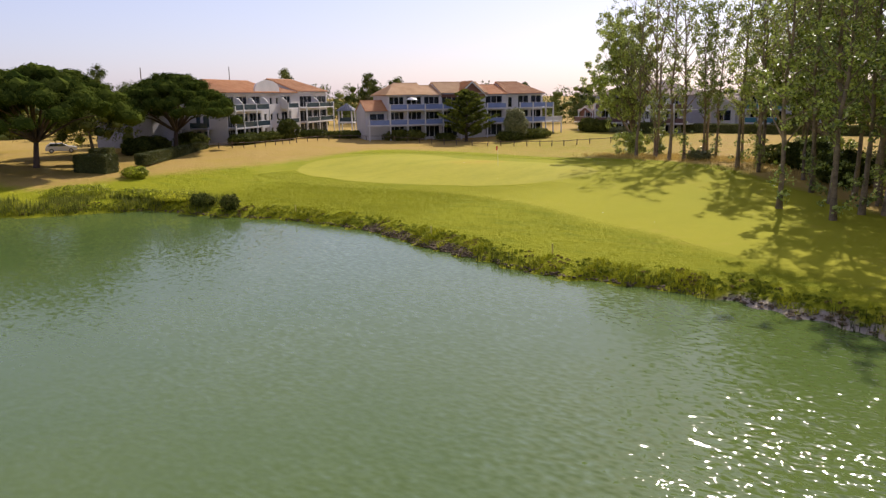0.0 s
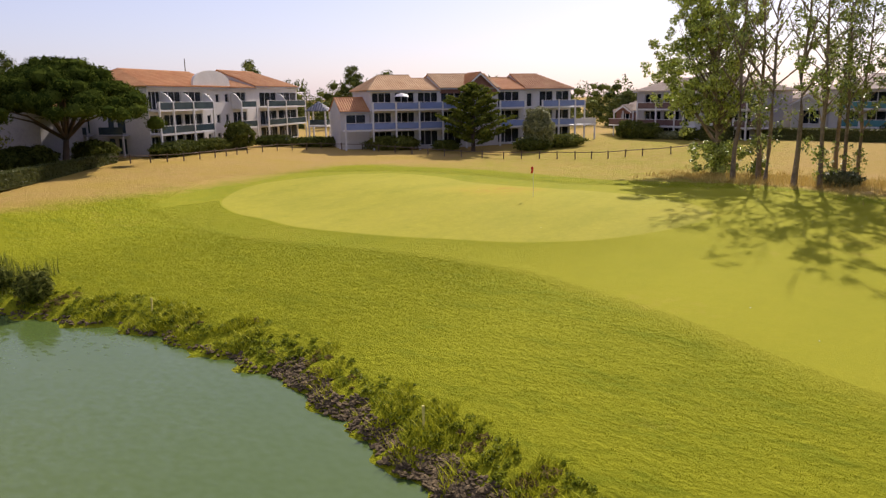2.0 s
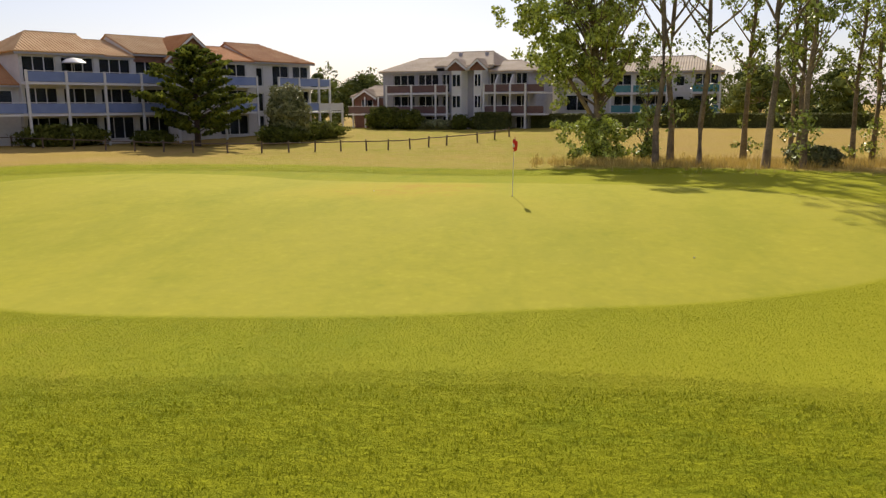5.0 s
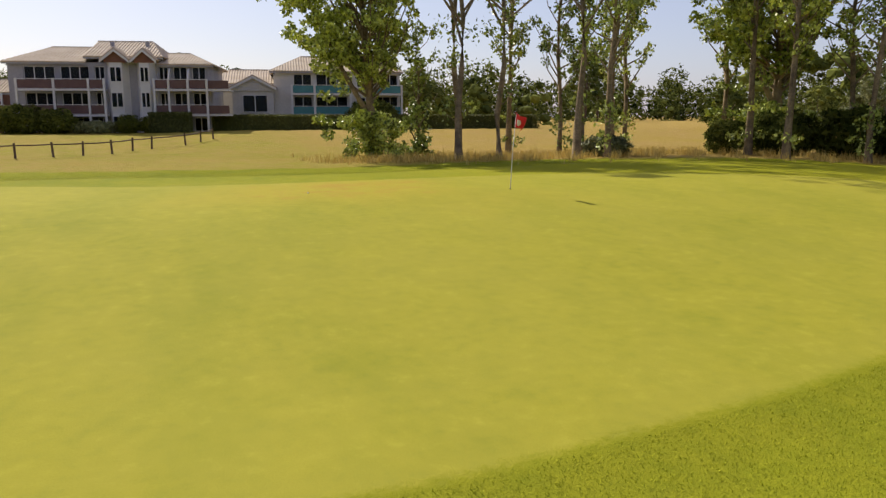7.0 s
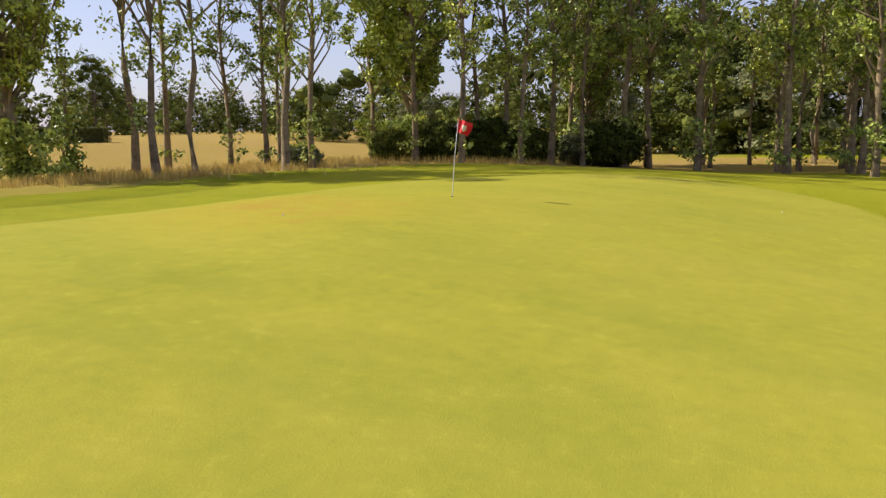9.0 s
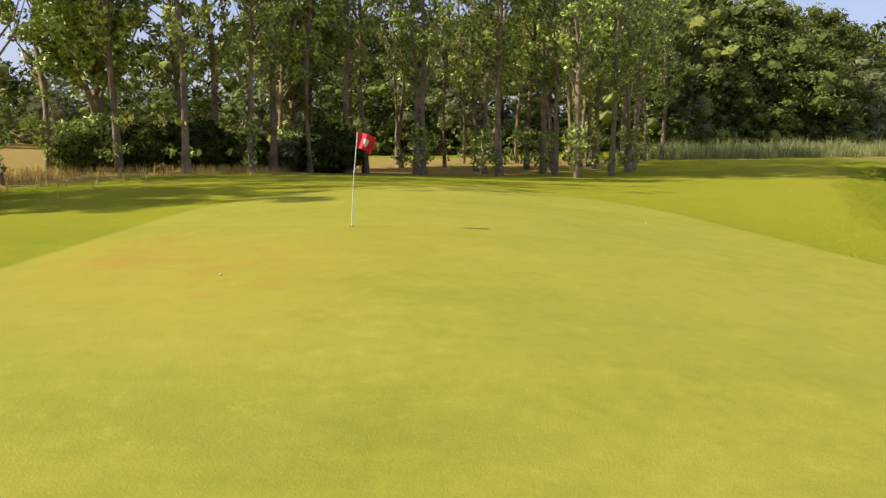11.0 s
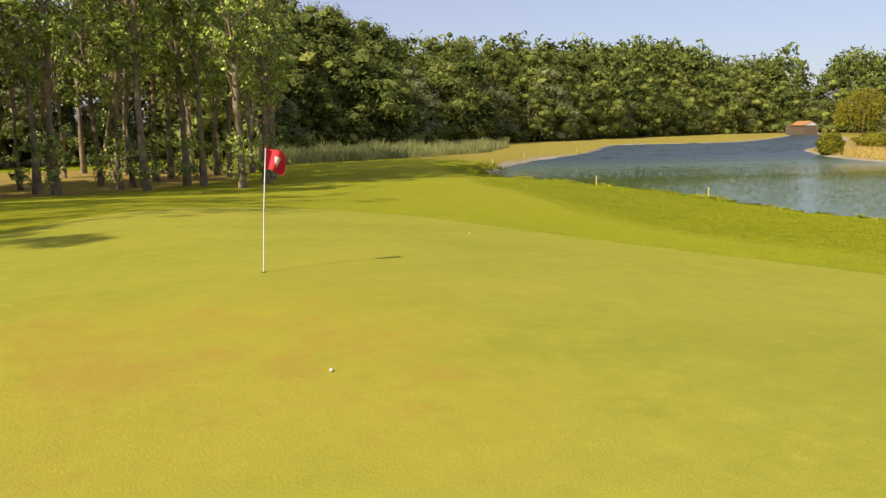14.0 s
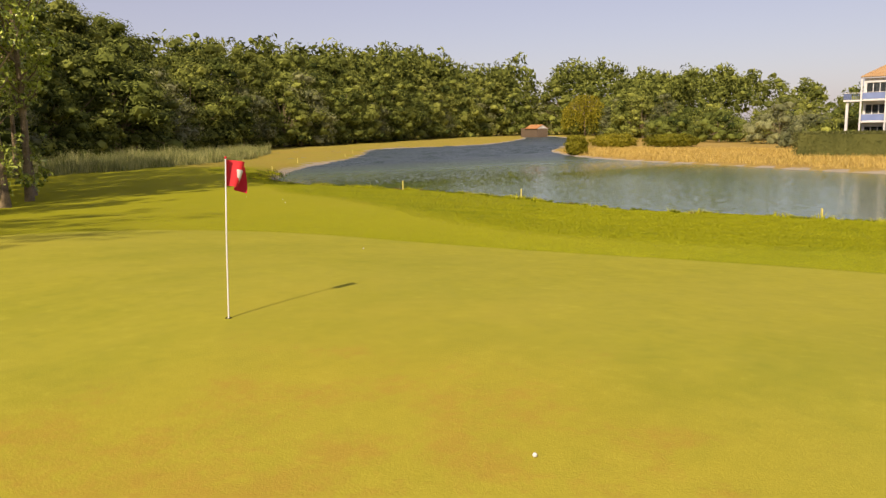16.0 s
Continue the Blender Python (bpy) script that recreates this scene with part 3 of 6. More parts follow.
def bare_poplar(seed, height, lean=(0, 0), bole=0.2, leaves=30):
    """A half-bare poplar: a long trunk that forks into rising limbs and fine twigs, with few leaves."""
    r = np.random.default_rng(seed)
    base = new("poplar_tree")
    verts, faces, cen = [], [], []
    steps = np.linspace(0, 1, 9)
    path = [(lean[0] * t * t + r.normal(0, 0.14) * (0 < t), lean[1] * t * t + r.normal(0, 0.14) * (0 < t), -0.3 + t * height) for t in steps]
    tube(verts, faces, path, [bole * (1.35 if k == 0 else 1.0) * (1 - 0.93 * k / 8) + 0.012 for k in range(9)], 9)
    P = np.array(path)
    for k in range(17):
        t = 0.3 + 0.62 * (k + r.uniform(0, 1)) / 17
        root = np.array([np.interp(t, steps, P[:, c]) for c in range(3)])
        ang, reach = k * 2.4 + r.normal(0, 0.4), height * r.uniform(0.07, 0.16) * (1.25 - 0.6 * t)
        way = np.array([math.cos(ang), math.sin(ang), r.uniform(1.0, 1.9)])
        tip = root + way * reach
        mid = (root + tip) / 2 + np.array([way[0], way[1], -0.4]) * reach * 0.12
        rad = bole * (1 - t) * 0.5 + 0.025
        tube(verts, faces, [root, mid, tip], [rad, rad * 0.65, 0.014], 5)
        for w in r.uniform(0.35, 1.0, 5):
            q = root * (1 - w) ** 2 + 2 * mid * w * (1 - w) + tip * w * w
            a = ang + r.uniform(-1.3, 1.3)
            end = q + np.array([math.cos(a), math.sin(a), r.uniform(0.5, 1.6)]) * reach * r.uniform(0.3, 0.6)
            tube(verts, faces, [q, (q + end) / 2 + r.normal(0, 0.05, 3), end], [0.022, 0.014, 0.006], 4)
            if r.uniform() < 0.4:
                cen.append(end + r.normal(0, 0.26, (r.integers(leaves // 2, leaves), 3)))
    for k in range(11):
        t = r.uniform(0.08, 0.5)
        root = np.array([np.interp(t, steps, P[:, c]) for c in range(3)])
        ang, reach = r.uniform(0, 6.283), r.uniform(0.5, 1.2)
        end = root + np.array([math.cos(ang), math.sin(ang), 0.8]) * reach
        tube(verts, faces, [root, end], [0.025, 0.008], 4)
        cen.append(end + r.normal(0, 0.3, (leaves, 3)) * np.array([1, 1, 1.3]))
    cen = np.concatenate(cen)
    mesh_part("trunk", verts, faces, BARK, base, "", True)
    crown_part(cen, r.uniform(0.09, 0.185, len(cen)), r, POPLAR_LEAF, base, droop=0.6)
    return base


POPLARS = [poplar(11, 17.0, 4.6, 0.24, 330, (-2.0, -0.5), 0.34, 110, 0.0, 58), bare_poplar(12, 24, (1.0, -0.4), 0.21),
           poplar(13, 23, 2.5, 0.26, 104, (-0.7, 0.5), 0.22, 7), bare_poplar(14, 25, (-1.3, 0.2), 0.20),
           poplar(15, 22, 2.7, 0.24, 112, (0.3, 0.9), 0.21, 9), poplar(16, 9.5, 1.3, 0.06, 60, (0.2, 0.1), 0.12, 26),
           poplar(17, 24, 2.2, 0.20, 84, (1.5, 0.6), 0.18, 4, 0.25)]
for ob in POPLARS:
    tagged(ob, "tall poplar with a slim grey trunk and glittering leaves", "tree", "poplars beside the green")
tagged(POPLARS[0], "broad leafy poplar with foliage down to the dry grass")
tagged(POPLARS[5], "small bushy young poplar in the dry grass")
tagged(POPLARS[1], "tall poplar with a long half-bare trunk")
tagged(POPLARS[3], "tall poplar with a long half-bare trunk")
# kind, x, y, turn
STAND = [(0, 5.5, 29.9, 0), (5, 9.2, 30.5, 0.3), (1, 8.9, 22.8, 0), (1, 10.4, 26.2, 2), (3, 11.8, 22.8, 1), (2, 16.5, 30.2, 1), (1, 15.0, 18.8, 2.2), (2, 18.2, 22.9, 3),
         (4, 17.1, 18.4, 4), (4, 18.8, 26.7, 0.5), (2, 22.6, 25.4, 2), (4, 24.2, 26.2, 5), (2, 25.5, 12.3, 3), (4, 28.6, 9.2, 1), (2, 27.1, 16.8, 4), (4, 30.4, 22.6, 2),
         (0, 33.5, 20.5, 2), (2, 34.1, 9.0, 0), (4, 34.8, 15.4, 1), (2, 35.5, 13.4, 5), (4, 40.8, 9.7, 2), (4, 37.2, 4.2, 1), (4, 36.0, -1.4, 0), (2, 39.6, -0.8, 3),
         (2, 38.6, -7.1, 4), (4, 42.2, -6.2, 5), (4, 46.8, -5.8, 2), (2, 43.2, -11.1, 1), (2, 41.6, -11.8, 0), (4, 50.0, -10.6, 3), (4, 50.2, -16.8, 2), (2, 55.6, -17.4, 1),
         (4, 58.4, -16.0, 4), (2, 62.0, -22.2, 3), (4, 67.6, -26.2, 2), (2, 70.4, -29.0, 0), (6, 52.4, -3.2, 0), (3, 52.0, 0.8, 4), (6, 57.6, 1.6, 2), (0, 44.4, 9.4, 3),
         (2, 66.5, -8.0, 2), (4, 62.0, -11.0, 1), (4, 72.0, -20.0, 0),
         (6, 44.6, -7.6, 1), (4, 47.8, -12.4, 3), (2, 53.0, -12.6, 5), (2, 57.2, -21.4, 2), (6, 60.2, -19.2, 0), (3, 64.6, -24.6, 4), (6, 47.2, -0.6, 2), (1, 41.0, 3.2, 1), (6, 33.8, 6.4, 3),
         (3, 55.0, -8.4, 1), (6, 59.4, -5.2, 4), (2, 49.0, 5.2, 2), (6, 66.0, -17.2, 3), (4, 35.5, -12.5, 2), (2, 40.2, -16.0, 4), (4, 45.0, -18.5, 1), (2, 48.2, -19.8, 3)]
for k, (kind, x, y, turn) in enumerate(STAND):
    m = pose(x, y, gz(x, y), 0, 0, math.degrees(turn) + 37 * k)
    src = POPLARS[kind]
    if not src.get("used"):
        src["used"] = 1
        src.matrix_basis = m
    else:
        s = (0.9 + 0.2 * ((k * 0.618) % 1)) * (0.86 if x < 25 and y > 20 and kind in (2, 4, 6) else 1.0)
        wide = s * (1.1 if x > 30 else 1.0)
        copy_thing(src, m @ Matrix.Diagonal((wide, wide, s * 1.02, 1)))
for ob in POPLARS:
    if ob.get("used"):
        del ob["used"]


CROWNS = {}


BALL = bmesh.new()
bmesh.ops.create_icosphere(BALL, subdivisions=1, radius=1)
BALL_V, BALL_F = np.array([v.co for v in BALL.verts]), np.array([[v.index for v in f.verts] for f in BALL.faces])
BALL.free()


def cores(centres, radius, r):
    """Knobbly inner clumps that close a crown behind its leaves."""
    vs, fs = [], []
    for k, c in enumerate(centres):
        v = BALL_V * radius * r.uniform(0.7, 1.25, (len(BALL_V), 1)) * np.array([1, 1, 0.75]) + c
        v[:, 2] = np.maximum(v[:, 2], 0.1)
        vs.append(v)
        fs.append(BALL_F + k * len(BALL_V))
    return np.concatenate(vs), np.concatenate(fs)


def round_tree(seed, height, spread, leaves, mat, card, lumps=26, trunk=0.25, flat=0.55, base_z=0.35, bark=None):
    """A broad tree: forked trunk and a lumpy crown of leaf sprays."""
    r = np.random.default_rng(seed)
    base = new("woodland_tree")
    verts, faces = [], []
    top = np.array([r.normal(0, 0.4), r.normal(0, 0.4), height * (base_z + 0.25)])
    tube(verts, faces, [(0, 0, -0.3), top * 0.5, top], [trunk * 1.3, trunk, trunk * 0.6], 8)
    cens = []
    for k in range(lumps):
        ang, u = k * 2.4, (k + 0.5) / lumps
        rr = spread * math.sqrt(u) * r.uniform(0.75, 1.05)
        zz = height * (base_z + (1 - base_z) * (1 - u) ** flat * r.uniform(0.72, 1.0))
        c = np.array([math.cos(ang) * rr, math.sin(ang) * rr, zz - height * 0.06])
        if base_z < 0.1 and k % 2:
            rr = spread * r.uniform(0.55, 0.95)
            c = np.array([math.cos(ang) * rr, math.sin(ang) * rr, height * r.uniform(0.08, 0.58)])
        cens.append(c)
        if k % 3 == 0:
            tube(verts, faces, [top * 0.75, (top + c) * 0.5, c], [trunk * 0.4, trunk * 0.25, 0.02], 5)
    cens = np.array(cens)
    pick = r.integers(0, lumps, leaves)
    off = r.normal(size=(leaves, 3))
    off /= np.linalg.norm(off, axis=1)[:, None]
    off *= (r.uniform(0.35, 1.0, (leaves, 1)) ** 0.5) * spread * 0.35
    off[:, 2] *= 0.75
    mesh_part("trunk", verts, faces, bark or BARK, base, "", True)
    cen = cens[pick] + off
    cen[:, 2] = np.maximum(cen[:, 2], 0.2)
    facing = 1.2 * off / np.linalg.norm(off, axis=1)[:, None] + np.array([0, 0, 0.3])
    crown_part(cen, r.uniform(0.6, 1.3, leaves) * card, r, mat, base, out=facing, corners=3, core=cores(cens, spread * 0.17, r))
    CROWNS[base.name] = (cen, card, mat)
    return base


WOODS = [round_tree(21, 17, 5.6, 5400, WOOD_LEAF, 0.26, 62, 0.3, 0.6, 0.03), round_tree(22, 22, 5.4, 5000, PINE_LEAF, 0.27, 42, 0.35, 0.4, 0.3, PINE_BARK),
         round_tree(23, 13, 5.2, 5000, WOOD_LEAF, 0.25, 46, 0.25, 0.6, 0.0), round_tree(24, 19, 6.2, 5400, WOOD_LEAF, 0.28, 66, 0.3, 0.5, 0.03),
         round_tree(25, 24, 5.8, 5000, PINE_LEAF, 0.27, 40, 0.35, 0.35, 0.35, PINE_BARK), round_tree(26, 14, 4.8, 5000, OLIVE_LEAF, 0.24, 44, 0.25, 0.6, 0.03)]
TALL = [17, 22, 13, 19, 24, 14]
LABELS = ["dark green oak at the lake-side wood", "tall pine with a high flat crown", "low bushy tree at the edge of the wood",
          "broad dark green woodland tree", "tall pine rising over the wood", "pale silver-leaved tree at the edge of the wood"]
for ob, text in zip(WOODS, LABELS):
    tagged(ob, text, "tree", "trees of the wood")


def put_tree(src, x, y, s=1.0, turn=0.0):
    m = pose(x, y, gz(x, y), 0, 0, turn) @ Matrix.Diagonal((s * 1.15, s * 1.15, s, 1))
    if src.get("used"):
        return copy_thing(src, m @ Matrix.Diagonal((1 / src.scale.x, 1 / src.scale.y, 1 / src.scale.z, 1)))
    src["used"] = 1
    src.matrix_basis = m
    return src


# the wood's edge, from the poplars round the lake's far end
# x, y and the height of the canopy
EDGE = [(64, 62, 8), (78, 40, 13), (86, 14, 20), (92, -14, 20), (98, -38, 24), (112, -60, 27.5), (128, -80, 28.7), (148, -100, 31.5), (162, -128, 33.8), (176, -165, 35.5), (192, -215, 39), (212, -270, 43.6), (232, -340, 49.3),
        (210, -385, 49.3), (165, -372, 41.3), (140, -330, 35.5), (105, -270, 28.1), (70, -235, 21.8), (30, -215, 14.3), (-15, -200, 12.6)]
r = np.random.default_rng(8)
k, far = 0, []
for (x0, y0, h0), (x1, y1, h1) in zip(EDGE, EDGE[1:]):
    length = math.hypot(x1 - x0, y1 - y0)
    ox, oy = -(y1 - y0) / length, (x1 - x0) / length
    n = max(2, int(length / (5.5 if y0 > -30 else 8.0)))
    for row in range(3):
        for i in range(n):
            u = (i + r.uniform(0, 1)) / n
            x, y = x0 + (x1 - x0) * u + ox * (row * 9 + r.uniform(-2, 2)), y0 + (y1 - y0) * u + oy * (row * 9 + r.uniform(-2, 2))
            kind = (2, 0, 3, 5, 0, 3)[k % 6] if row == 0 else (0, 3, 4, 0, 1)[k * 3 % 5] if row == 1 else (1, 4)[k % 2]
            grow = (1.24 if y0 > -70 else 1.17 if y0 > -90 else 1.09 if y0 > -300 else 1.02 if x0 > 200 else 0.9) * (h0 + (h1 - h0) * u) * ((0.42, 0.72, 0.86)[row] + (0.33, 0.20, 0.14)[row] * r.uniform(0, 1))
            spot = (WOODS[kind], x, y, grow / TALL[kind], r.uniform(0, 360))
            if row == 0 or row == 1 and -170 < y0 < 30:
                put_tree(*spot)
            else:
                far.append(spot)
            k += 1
# far belts of trees that close the plain
for x0, y0, x1, y1, s0 in ((-170, -120, -190, 20, 0.9), (-190, 20, -150, 140, 0.6), (-150, 140, -20, 190, 0.55), (-20, 190, 90, 215, 0.6), (90, 215, 260, 190, 1.0), (260, 190, 290, 20, 1.0), (-170, -120, -90, -220, 0.9), (-90, -220, -15, -200, 0.7)):
    n = int(math.hypot(x1 - x0, y1 - y0) / 3.6)
    for i in range(n):
        u = (i + r.uniform(0, 1)) / n
        far.append((WOODS[(0, 3, 2, 0, 3)[k % 5]], x0 + (x1 - x0) * u + r.uniform(-6, 6), y0 + (y1 - y0) * u + r.uniform(-6, 6), s0 * r.uniform(0.75, 1.2), r.uniform(0, 360)))
        k += 1
for x0, y0, x1, y1 in ((-135, -80, -128, 0), (-128, 0, -118, 70), (-118, 70, -60, 112), (-60, 112, 12, 112), (12, 112, 60, 96)):
    n = int(math.hypot(x1 - x0, y1 - y0) / 4.5)
    for i in range(n):
        u = (i + r.uniform(0, 1)) / n
        far.append((WOODS[(0, 3, 2)[k % 3]], x0 + (x1 - x0) * u + r.uniform(-5, 5), y0 + (y1 - y0) * u + r.uniform(-5, 5), r.uniform(0.42, 0.68), r.uniform(0, 360)))
        k += 1
cen, size, knobs = [], [], []
for src, x, y, s, turn in far:
    c, card, mat = CROWNS[src.name]
    c = c[r.integers(0, len(c), 680)]
    a = radians(turn)
    cen.append(np.stack([c[:, 0] * math.cos(a) - c[:, 1] * math.sin(a), c[:, 0] * math.sin(a) + c[:, 1] * math.cos(a), c[:, 2]], 1) * s + np.array([x, y, gz(x, y)]))
    size.append(r.uniform(0.8, 1.5, len(c)) * card * s * 2.3)
    knobs.append(cen[-1][:9])
tagged(crown_part(np.concatenate(cen), np.concatenate(size), r, WOOD_LEAF, None, name="far_woods", corners=3, core=cores(np.concatenate(knobs), 1.15, r)), "dark green woods in the distance", "woods", kind="stuff")
for ob in WOODS:
    if ob.get("used"):
        del ob["used"]

# ---- buildings ----


def box(bm, x0, x1, y0, y1, z0, z1):
    vs = [bm.verts.new(c) for c in ((x0, y0, z0), (x1, y0, z0), (x1, y1, z0), (x0, y1, z0), (x0, y0, z1), (x1, y0, z1), (x1, y1, z1), (x0, y1, z1))]
    for f in ((3, 2, 1, 0), (4, 5, 6, 7), (0, 1, 5, 4), (1, 2, 6, 5), (2, 3, 7, 6), (3, 0, 4, 7)):
        bm.faces.new([vs[i] for i in f])


def prism(bm, profile, x0, x1):
    """A solid from a y-z outline, between two x."""
    a = [bm.verts.new((x0, y, z)) for y, z in profile]
    b = [bm.verts.new((x1, y, z)) for y, z in profile]
    bm.faces.new(a[::-1]), bm.faces.new(b)
    for i in range(len(a)):
        j = (i + 1) % len(a)
        bm.faces.new((a[i], a[j], b[j], b[i]))


def boxes(name, mat, parent, *many, label=""):
    bm = bmesh.new()
    for b in many:
        box(bm, *b)
    return part(name, bm, mat, parent, label)


def pierced(bm, x0, x1, z0, z1, y0, y1, holes):
    """A wall with openings through it."""
    xs = sorted({x0, x1, *[v for h in holes for v in h[:2] if x0 < v < x1]})
    zs = sorted({z0, z1, *[v for h in holes for v in h[2:] if z0 < v < z1]})
    for a, b in zip(xs, xs[1:]):
        run = None
        for c, d in zip(zs, zs[1:]):
            hole = any(h[0] - 1e-6 <= a and b <= h[1] + 1e-6 and h[2] - 1e-6 <= c and d <= h[3] + 1e-6 for h in holes)
            if hole:
                if run:
                    box(bm, a, b, y0, y1, *run)
                run = None
            else:
                run = (run[0] if run else c, d)
        if run:
            box(bm, a, b, y0, y1, *run)


def window(parent, x0, x1, z0, z1, y, sashes=2, curtain=0):
    """Frame bars with panes, and sometimes a curtain behind."""
    t = 0.07
    bm = bmesh.new()
    ring = []
    for yy in (y, y + 0.09):
        for dd in (0, t):
            ring.append([bm.verts.new(c) for c in ((x0 + dd, yy, z0 + dd), (x1 - dd, yy, z0 + dd), (x1 - dd, yy, z1 - dd), (x0 + dd, yy, z1 - dd))])
    for i in range(4):
        j = (i + 1) % 4
        for p, q in ((0, 1), (1, 3), (3, 2), (2, 0)):
            bm.faces.new((ring[p][i], ring[p][j], ring[q][j], ring[q][i]))
    w = part("window", bm, WHITE_PAINT, parent)
    for k in range(1, sashes):
        m = x0 + (x1 - x0) * k / sashes
        boxes("mullion", WHITE_PAINT, w, (m - 0.05, m + 0.05, y + 0.004, y + 0.086, z0 + t, z1 - t))
    p = boxes("pane", GLASS, w, (x0 + t, x1 - t, y + 0.03, y + 0.045, z0 + t, z1 - t))
    p.visible_shadow = False
    if curtain:
        n = 14
        cx = np.linspace(x0 + 0.1, x0 + (x1 - x0) * (0.3 + 0.25 * curtain), n)
        verts = [(float(x), y + 0.22 + 0.05 * (i % 2), z) for i, x in enumerate(cx) for z in (z0 + 0.06, z1 - 0.06)]
        mesh_part("curtain", verts, [(2 * i, 2 * i + 2, 2 * i + 3, 2 * i + 1) for i in range(n - 1)], CURTAIN, w)
    return w


def balcony(parent, x0, x1, z, panel, deep=1.7, slats=False):
    b = boxes("balcony", WHITE_PAINT, parent, (x0, x1, -deep, -0.002, z - 0.2, z))
    boxes("handrail", WHITE_PAINT, b, (x0, x1, -deep + 0.01, -deep + 0.07, z + 1.0, z + 1.06))
    if slats:
        n = max(4, int((x1 - x0) / 0.16))
        for i in range(n):
            m = x0 + (i + 0.5) * (x1 - x0) / n
            boxes("baluster", panel, b, (m - 0.025, m + 0.025, -deep + 0.02, -deep + 0.06, z, z + 1.0))
    else:
        boxes("panel", panel, b, (x0 + 0.08, x1 - 0.08, -deep + 0.025, -deep + 0.055, z + 0.08, z + 0.96))
    return b


def slope(verts, faces, corner, along, up, length, left, right, thick=0.12, step=0.34):
    """One roof plane: a slab and its courses of round tiles. corner: lower left; left, right: how far the sides lean in."""
    corner, along, up = Vector(corner), Vector(along).normalized(), Vector(up)
    rise = up.length
    upw = up.normalized()
    out = along.cross(upw).normalized()
    s = len(verts)
    quad = [corner, corner + along * length, corner + along * (length - right) + up, corner + along * left + up]
    for p in quad:
        verts.append(tuple(p))
    for p in quad:
        verts.append(tuple(p - out * thick))
    faces += [(s, s + 1, s + 2, s + 3), (s + 7, s + 6, s + 5, s + 4), (s, s + 4, s + 5, s + 1), (s + 1, s + 5, s + 6, s + 2), (s + 2, s + 6, s + 7, s + 3), (s + 3, s + 7, s + 4, s)]
    n = int(length / step)
    for i in range(n):
        m = (i + 0.5) * length / n
        v = rise
        if left > 0:
            v = min(v, m / left * rise)
        if right > 0:
            v = min(v, (length - m) / right * rise)
        if v < 0.3:
            continue
        s, h, w = len(verts), 0.085, 0.12
        base = corner + along * m
        for d in (-0.05, v):
            for o, lift in ((-w, 0.003), (-w * 0.55, h * 0.8), (0, h), (w * 0.55, h * 0.8), (w, 0.003)):
                verts.append(tuple(base + along * o + upw * d + out * lift))
        for k in range(4):
            faces.append((s + k, s + k + 1, s + 6 + k, s + 5 + k))
        faces.append((s, s + 1, s + 2, s + 3, s + 4))


def roof(parent, x0, x1, y0, y1, z, h, left, right, tile, over=0.45, ridge_at=0.5):
    """A hip or gable roof along x; an inset of 0 leaves a gable, which is walled up."""
    verts, faces = [], []
    X0, X1, Y0, Y1 = x0 - over * (left > 0) - 0.12 * (left == 0), x1 + over * (right > 0) + 0.12 * (right == 0), y0 - over, y1 + over
    ry = Y0 + (Y1 - Y0) * ridge_at
    slope(verts, faces, (X0, Y0, z), (1, 0, 0), (0, ry - Y0, h), X1 - X0, left, right)
    slope(verts, faces, (X1, Y1, z), (-1, 0, 0), (0, ry - Y1, h), X1 - X0, right, left)
    if left:
        slope(verts, faces, (X0, Y1, z), (0, -1, 0), (left, 0, h), Y1 - Y0, Y1 - ry, ry - Y0)
    if right:
        slope(verts, faces, (X1, Y0, z), (0, 1, 0), (-right, 0, h), Y1 - Y0, ry - Y0, Y1 - ry)
    rf = mesh_part("roof", verts, faces, tile, parent)
    bm = bmesh.new()
    for cap0, cap1 in [((X0 + left, ry, z + h + 0.02), (X1 - right, ry, z + h + 0.02))]:
        prism(bm, [(cap0[1] - 0.17, cap0[2] - 0.06), (cap0[1] - 0.09, cap0[2] + 0.09), (cap0[1] + 0.09, cap0[2] + 0.09), (cap0[1] + 0.17, cap0[2] - 0.06)], cap0[0], cap1[0])
    part("ridge_tiles", bm, tile, rf)
    for inset, x in ((left, x0), (right, x1)):
        if not inset:
            bm = bmesh.new()
            prism(bm, [(y0, z - 0.3), (y1, z - 0.3), (y1, z), (Y0 + (Y1 - Y0) * ridge_at, z + h - 0.16), (y0, z)], x - 0.15 + 0.16 * (x == x0), x + 0.15 - 0.16 * (x == x1))
            part("gable", bm, PLASTER, parent)
    boxes("fascia", GREY_PLASTER, rf, (X0, X1, Y0 + 0.03, Y0 + 0.09, z - 0.26, z - 0.02))
    return rf


